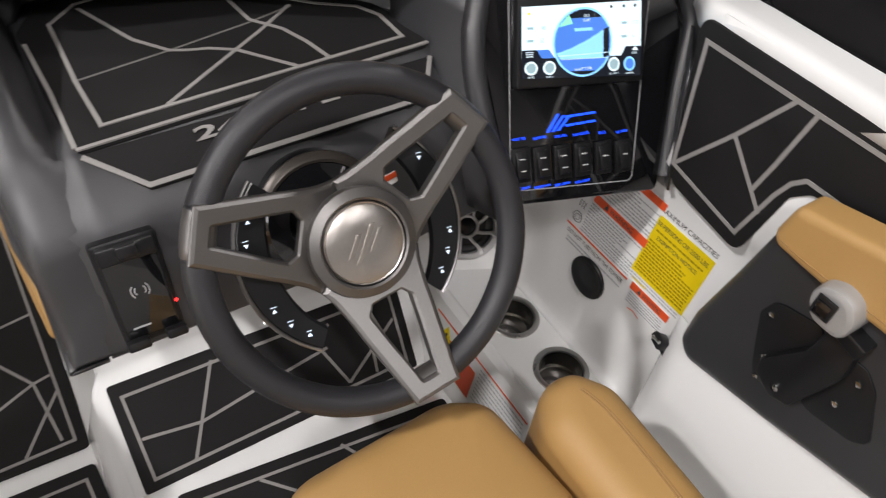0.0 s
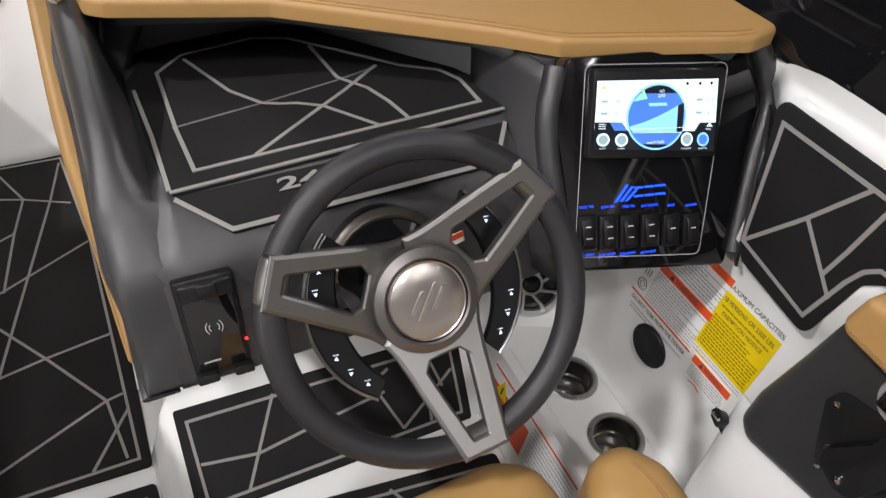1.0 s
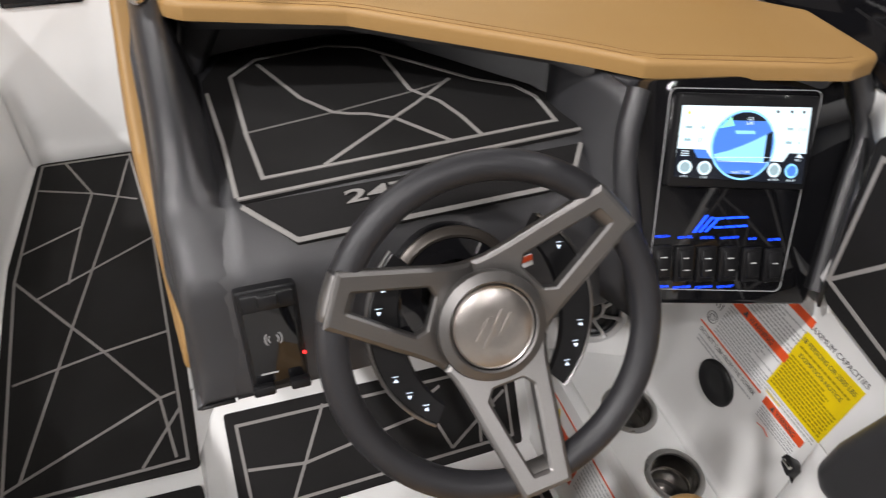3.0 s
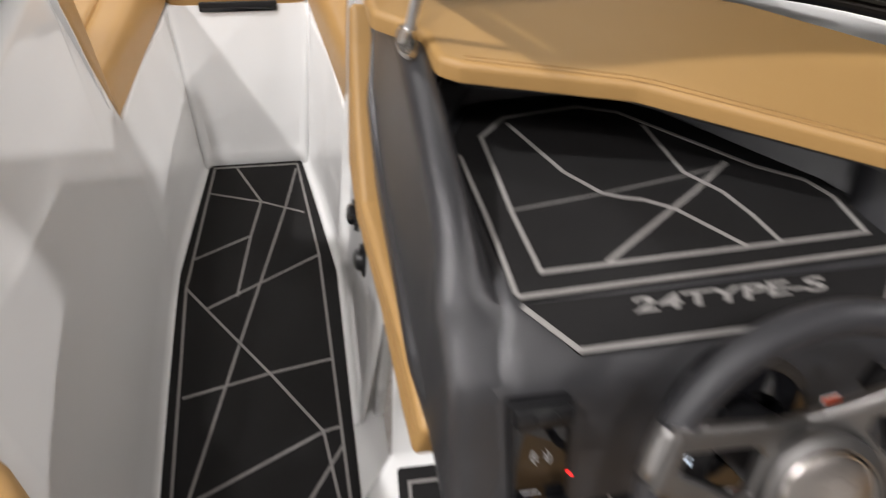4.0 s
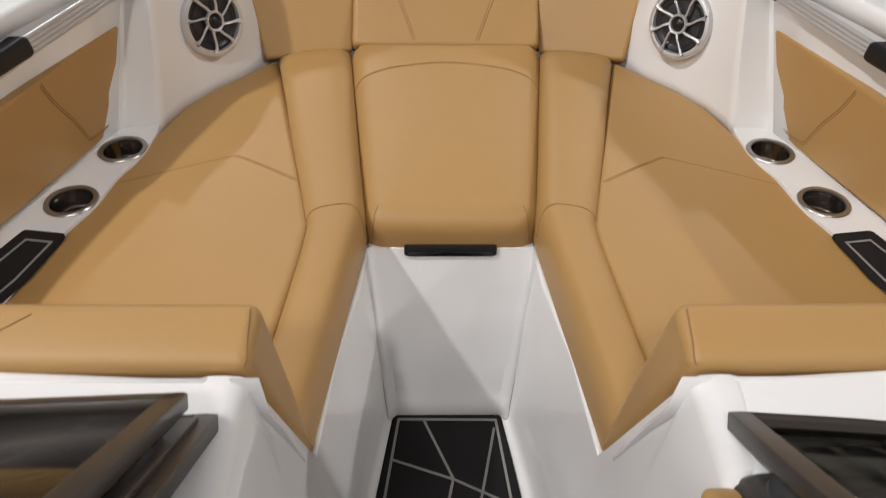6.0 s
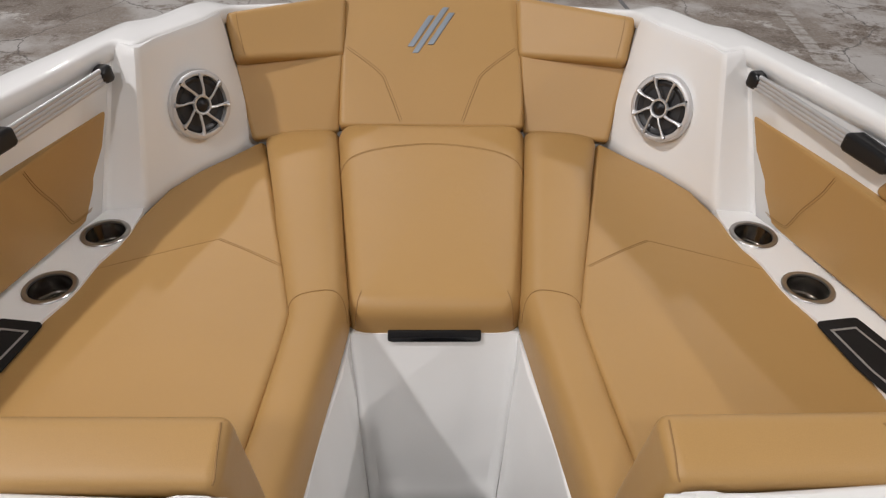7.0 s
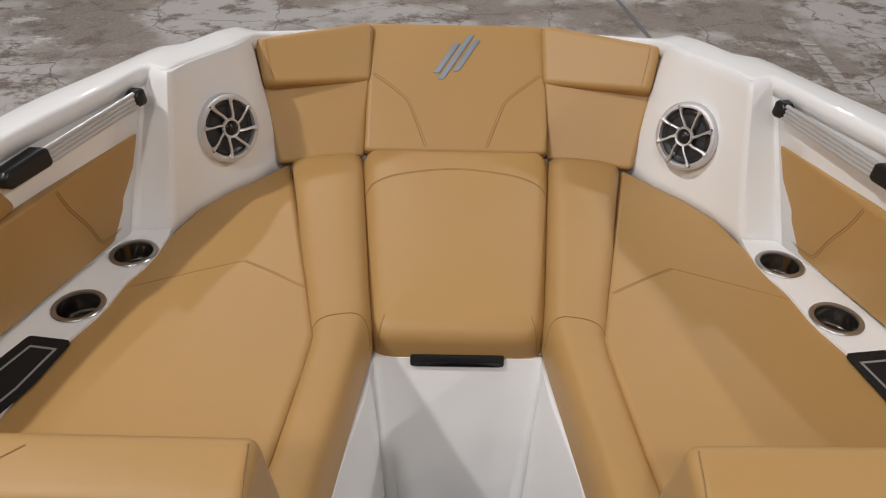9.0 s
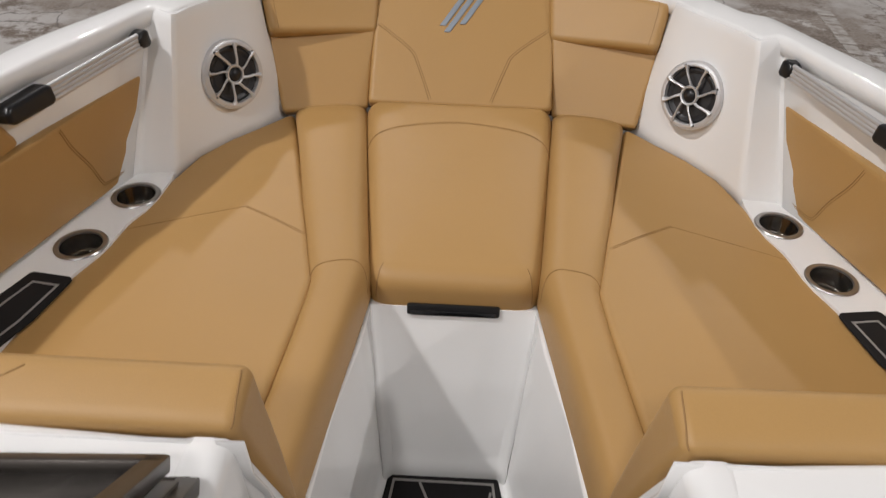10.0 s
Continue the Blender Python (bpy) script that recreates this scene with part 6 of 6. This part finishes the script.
part("lever", pad_mesh([(1.036, y, z) for y, z in ((-2.008, 0.590), (-2.012, 0.565), (-2.045, 0.548), (-2.072, 0.558), (-2.085, 0.605), (-2.100, 0.66), (-2.095, 0.715), (-2.055, 0.715), (-2.048, 0.66))], (-1, 0, 0), 0.018, 0.004, 0.010, flat=True), satin, throttle, "flat black lever")
part("collar", pad_mesh([(1.034, y, z) for y, z in ((-2.050, 0.712), (-2.098, 0.700), (-2.102, 0.722), (-2.050, 0.732))], (-1, 0, 0), 0.024, 0.003, 0.003, flat=True), satin, throttle)
grip = part("grip", pad_mesh([(1.012, y, z) for y, z in ((-2.032, 0.724), (-2.018, 0.752), (-2.022, 0.774), (-2.044, 0.786), (-2.068, 0.780), (-2.080, 0.758), (-2.076, 0.724))], (-1, 0, 0), 0.05, 0.008, 0.026, 0.0, 0.02), grip_silver, throttle, "satin silver grip")
part("thumb_switch", box_mesh(facing((1.010, -2.042, 0.756), (-1, 0, 0)), -0.013, 0.013, -0.015, 0.015, 0, 0.004, 0.0015), satin, grip, "small black rocker in the grip")
part("rocker", box_mesh(facing((1.006, -2.042, 0.756), (-1, 0, 0)), -0.009, 0.009, -0.010, 0.010, 0, 0.003, 0.001), gloss, grip)
for y, z in ((-2.046, 0.572),):
    part("screw", lathe_mesh([(0.006, 0), (0.0055, 0.003), (0.002, 0.0035), (0.0005, 0.002)], facing((1.0358, y, z), (-1, 0, 0)), 12), chrome, throttle, "steel screw")
arm_pad = cushion("armrest_pad", [(1.035, y, z) for y, z in ((-1.945, 0.822), (-1.935, 0.772), (-1.945, 0.756), (-2.02, 0.752), (-2.40, 0.764), (-2.40, 0.86), (-2.05, 0.845))], (-1, 0, 0.25), 0.05, "tan vinyl armrest pad above the throttle", "pad", r=0.012, corner=0.016, crown=0.004)
seam([(1.03, -1.950, 0.772), (1.03, -2.02, 0.770), (1.03, -2.3, 0.780)], arm_pad, (-1, 0, 0.25), r=0.0008)

# ---- touch screen picture ----
def disp(u, v, h=0.0):
    """A place on the display: u to the right, v down, both 0 to 1."""
    a, b, c, d = (Vector((*q, 0)) for q in DISP)
    p = a.lerp(b, u).lerp(d.lerp(c, u), v)
    return PM @ Vector((p.x, p.y, 0.0112 + h))


def lit(name, pts, mat, h, label=""):
    return part(name, pad_mesh([disp(u, v, h) for u, v in pts], PN, 0.0003, 0.00005, 0, flat=True), mat, screen, label, False)


ASP = 0.46


def disc(u, v, r, n=36, a0=0.0, a1=360.0):
    return [(u + r * ASP * 1.14 * math.cos(radians(a0 + (a1 - a0) * i / n)), v - r * math.sin(radians(a0 + (a1 - a0) * i / n))) for i in range(n + (1 if a1 - a0 < 360 else 0))]


def lcd_text(text, u, v, size, mat, h=0.0024, width=None):
    m = facing(disp(u, v, h), PN)
    m = Matrix.Translation(disp(u, v, h)) @ Matrix((PX, PY, PN)).transposed().to_4x4()
    words("screen_text", text, m, size, mat, screen, 0.00005, width=width)


lit("picture", ((0, 0), (1, 0), (1, 1), (0, 1)), lcd_dark, 0.0002)
lit("status_area", ((0.0, 0.0), (1, 0), (1, 0.60), (0.93, 0.60), (0.88, 0.72), (0.10, 0.72), (0.0, 0.72)), lcd_white, 0.0005)
lit("menu_tab", ((0.0, 0.60), (0.115, 0.60), (0.155, 0.72), (0.0, 0.72)), lcd_dark, 0.0008)
lit("menu_tab", ((0.11, 0.60), (0.21, 0.60), (0.26, 0.72), (0.155, 0.72)), lcd_blue, 0.0008)
lit("menu_tab", ((0.86, 0.60), (1.0, 0.60), (1.0, 0.72), (0.82, 0.72)), lcd_dark, 0.0008)
lit("dial_ring", disc(0.49, 0.52, 0.475), lcd_light, 0.0009)
lit("dial", disc(0.49, 0.52, 0.445), lcd_blue, 0.0012, "round blue wave dial")
lit("dial_top", disc(0.49, 0.52, 0.445, 16, 48, 132), lcd_dark, 0.0015)
lit("dial_green", [(0.29, 0.30), (0.37, 0.14), (0.40, 0.26)], lcd_green, 0.0016)
lit("wave", [(0.27, 0.66), (0.38, 0.60), (0.50, 0.51), (0.60, 0.42), (0.66, 0.36), (0.66, 0.74), (0.30, 0.74)], lcd_light, 0.0015)
lit("wave_dark", [(0.66, 0.36), (0.71, 0.32), (0.71, 0.72), (0.66, 0.74)], lcd_dark, 0.0015)
lit("wave_line", [(0.28, 0.695), (0.71, 0.665), (0.71, 0.672), (0.28, 0.705)], lcd_white, 0.0018)
lit("wave_line", [(0.30, 0.745), (0.70, 0.735), (0.70, 0.742), (0.30, 0.752)], lcd_white, 0.0018)
lit("maker_bars", [(0.41, 0.325), (0.56, 0.32), (0.57, 0.365), (0.42, 0.37)], lcd_light, 0.0018)
lit("wave_label", disc(0.49, 0.52, 0.445, 10, 242, 298), lcd_dark, 0.0016)
lcd_text("WAVE TUNE", 0.488, 0.885, 0.0052, lcd_white, 0.0022)
lcd_text("GO", 0.515, 0.165, 0.0055, lcd_white, 0.0022)
lcd_text("SURF", 0.515, 0.225, 0.0055, lcd_white, 0.0022)
lcd_text("48", 0.165, 0.30, 0.0075, lcd_grey, 0.0012)
lcd_text("32", 0.155, 0.475, 0.0075, lcd_grey, 0.0012)
lcd_text("11.0", 0.935, 0.285, 0.0080, lcd_grey, 0.0012)
lcd_text("4", 0.925, 0.465, 0.0075, lcd_grey, 0.0012)
for q in ((0.04, 0.30), (0.04, 0.475), (0.82, 0.285), (0.82, 0.465)):
    lit("gauge_mark", [(q[0], q[1] - 0.02), (q[0] + 0.05, q[1] - 0.02), (q[0] + 0.05, q[1] + 0.015), (q[0], q[1] + 0.015)], lcd_grey, 0.0009)
for q, m in (((0.055, 0.10), lcd_amber), ((0.73, 0.06), lcd_dark), ((0.84, 0.06), lcd_dark), ((0.94, 0.06), lcd_dark)):
    lit("icon", disc(*q, 0.022, 10), m, 0.0009)
for u, v, m, t in ((0.07, 0.855, lcd_white, "CRUISE"), (0.215, 0.855, lcd_white, "STEREO"), (0.755, 0.835, lcd_white, "GO TOUCH"), (0.895, 0.835, lcd_light, "SWITCHES")):
    lit("round_key", disc(u, v, 0.098, 24), m, 0.0012)
    lit("key_face", disc(u, v, 0.070, 20), lcd_grey if m is lcd_white else lcd_blue, 0.0014)
    lcd_text(t, u, v + 0.128, 0.0032, lcd_white, 0.0014)
lcd_text("VESSEL", 0.935, 0.69, 0.0036, lcd_white, 0.0014)
lit("vessel_icon", [(0.915, 0.655), (0.945, 0.60), (0.975, 0.655)], lcd_white, 0.0012)
for k in range(3):
    lit("menu_bar", [(0.03, 0.625 + 0.03 * k), (0.085, 0.625 + 0.03 * k), (0.085, 0.637 + 0.03 * k), (0.03, 0.637 + 0.03 * k)], lcd_white, 0.0012)

# blue lit emblem bars and lettering bars
ax, ay = on_panel((0.905, -1.644, 0.778))
for k in range(3):
    q = [(ax + 0.009 * k, ay - 0.010), (ax + 0.009 * k + 0.005, ay - 0.010), (ax + 0.009 * k + 0.024, ay + 0.013 - 0.003 * k), (ax + 0.009 * k + 0.019, ay + 0.013 - 0.003 * k)]
    part("emblem_bar", pad_mesh(panel_pts(q, 0.0012), PN, 0.001, 0.0002, 0, flat=True), blue_glow, panel, "blue lit slanted bar", False)
for x0, x1 in ((0.034, 0.050), (0.052, 0.068), (0.070, 0.088)):
    for y0, y1 in ((0.006, 0.009), (-0.006, -0.003)):
        q = [(ax + x0, ay + y0), (ax + x1, ay + y0), (ax + x1 - 0.002, ay + y1), (ax + x0 - 0.002, ay + y1)]
        part("emblem_bar", pad_mesh(panel_pts(q, 0.0012), PN, 0.001, 0.0002, 0, flat=True), blue_glow, panel, "", False)

# rocker switches
SW = [(0.853, -1.664, 0.742), (0.887, -1.669, 0.736), (0.921, -1.673, 0.730), (0.956, -1.678, 0.725), (0.993, -1.683, 0.718), (1.029, -1.689, 0.712)]
for k, (p, up, down) in enumerate(zip(SW, ("PORT FILL", "BOW FILL", "STBD FILL", "NAV LIGHTS", "BILGE", "BLOWER"), ("PORT DRAIN", "BOW DRAIN", "STBD DRAIN", "ARCH LIGHT", "", ""))):
    sx, sy = on_panel(p)
    m = PM @ Matrix.Translation((sx, sy, 0))
    sw = part("rocker_switch", box_mesh(m, -0.0145, 0.0145, -0.024, 0.024, 0, 0.005, 0.0015), satin, panel, "black rocker switch with a white mark")
    part("rocker", box_mesh(m @ Matrix.Rotation(radians(-8), 4, "X"), -0.0095, 0.0095, -0.018, 0.018, 0.003, 0.0085, 0.0015), satin, sw)
    for y in ((0.0075, -0.0085) if k < 4 else (0.002,)):
        part("mark", box_mesh(m @ Matrix.Rotation(radians(-8), 4, "X"), -0.0045, 0.0045, y - 0.0006, y + 0.0006, 0.0086, 0.0090, 0), label_white, sw, "", False)
    words("lettering", up, m @ Matrix.Translation((0.001, 0.0355, 0.0006)), 0.0052, blue_glow, panel, 0.0002)
    if down:
        words("lettering", down, m @ Matrix.Translation((0.001, -0.0325, 0.0006)), 0.0048, blue_glow, panel, 0.0002)

# ---- sockets on the walkway wall ----
def socket(y, z, open_cap):
    k = thing("deck_socket", "black round socket with a hinged cap on the white wall", "socket", "walkway sockets")
    m = facing((0.231, y, z), (-1, 0, 0.05))
    part("plate", pad_mesh([m @ Vector((0.020 * math.cos(t), 0.042 * math.sin(t), 0.005)) for t in [2 * math.pi * i / 24 for i in range(24)]], (-1, 0, 0.05), 0.008, 0.002, 0, flat=True), satin, k, "oval black plate")
    part("cap", lathe_mesh([(0.021, 0.0), (0.022, 0.010), (0.019, 0.017), (0.010, 0.021), (0.0005, 0.022)], m, 28), gloss if open_cap else satin, k, "domed black cap")
    part("hinge", box_mesh(m, -0.006, 0.006, 0.022, 0.034, 0.003, 0.010, 0.001), satin, k)


socket(-0.915, 0.445, True)
socket(-1.045, 0.450, False)
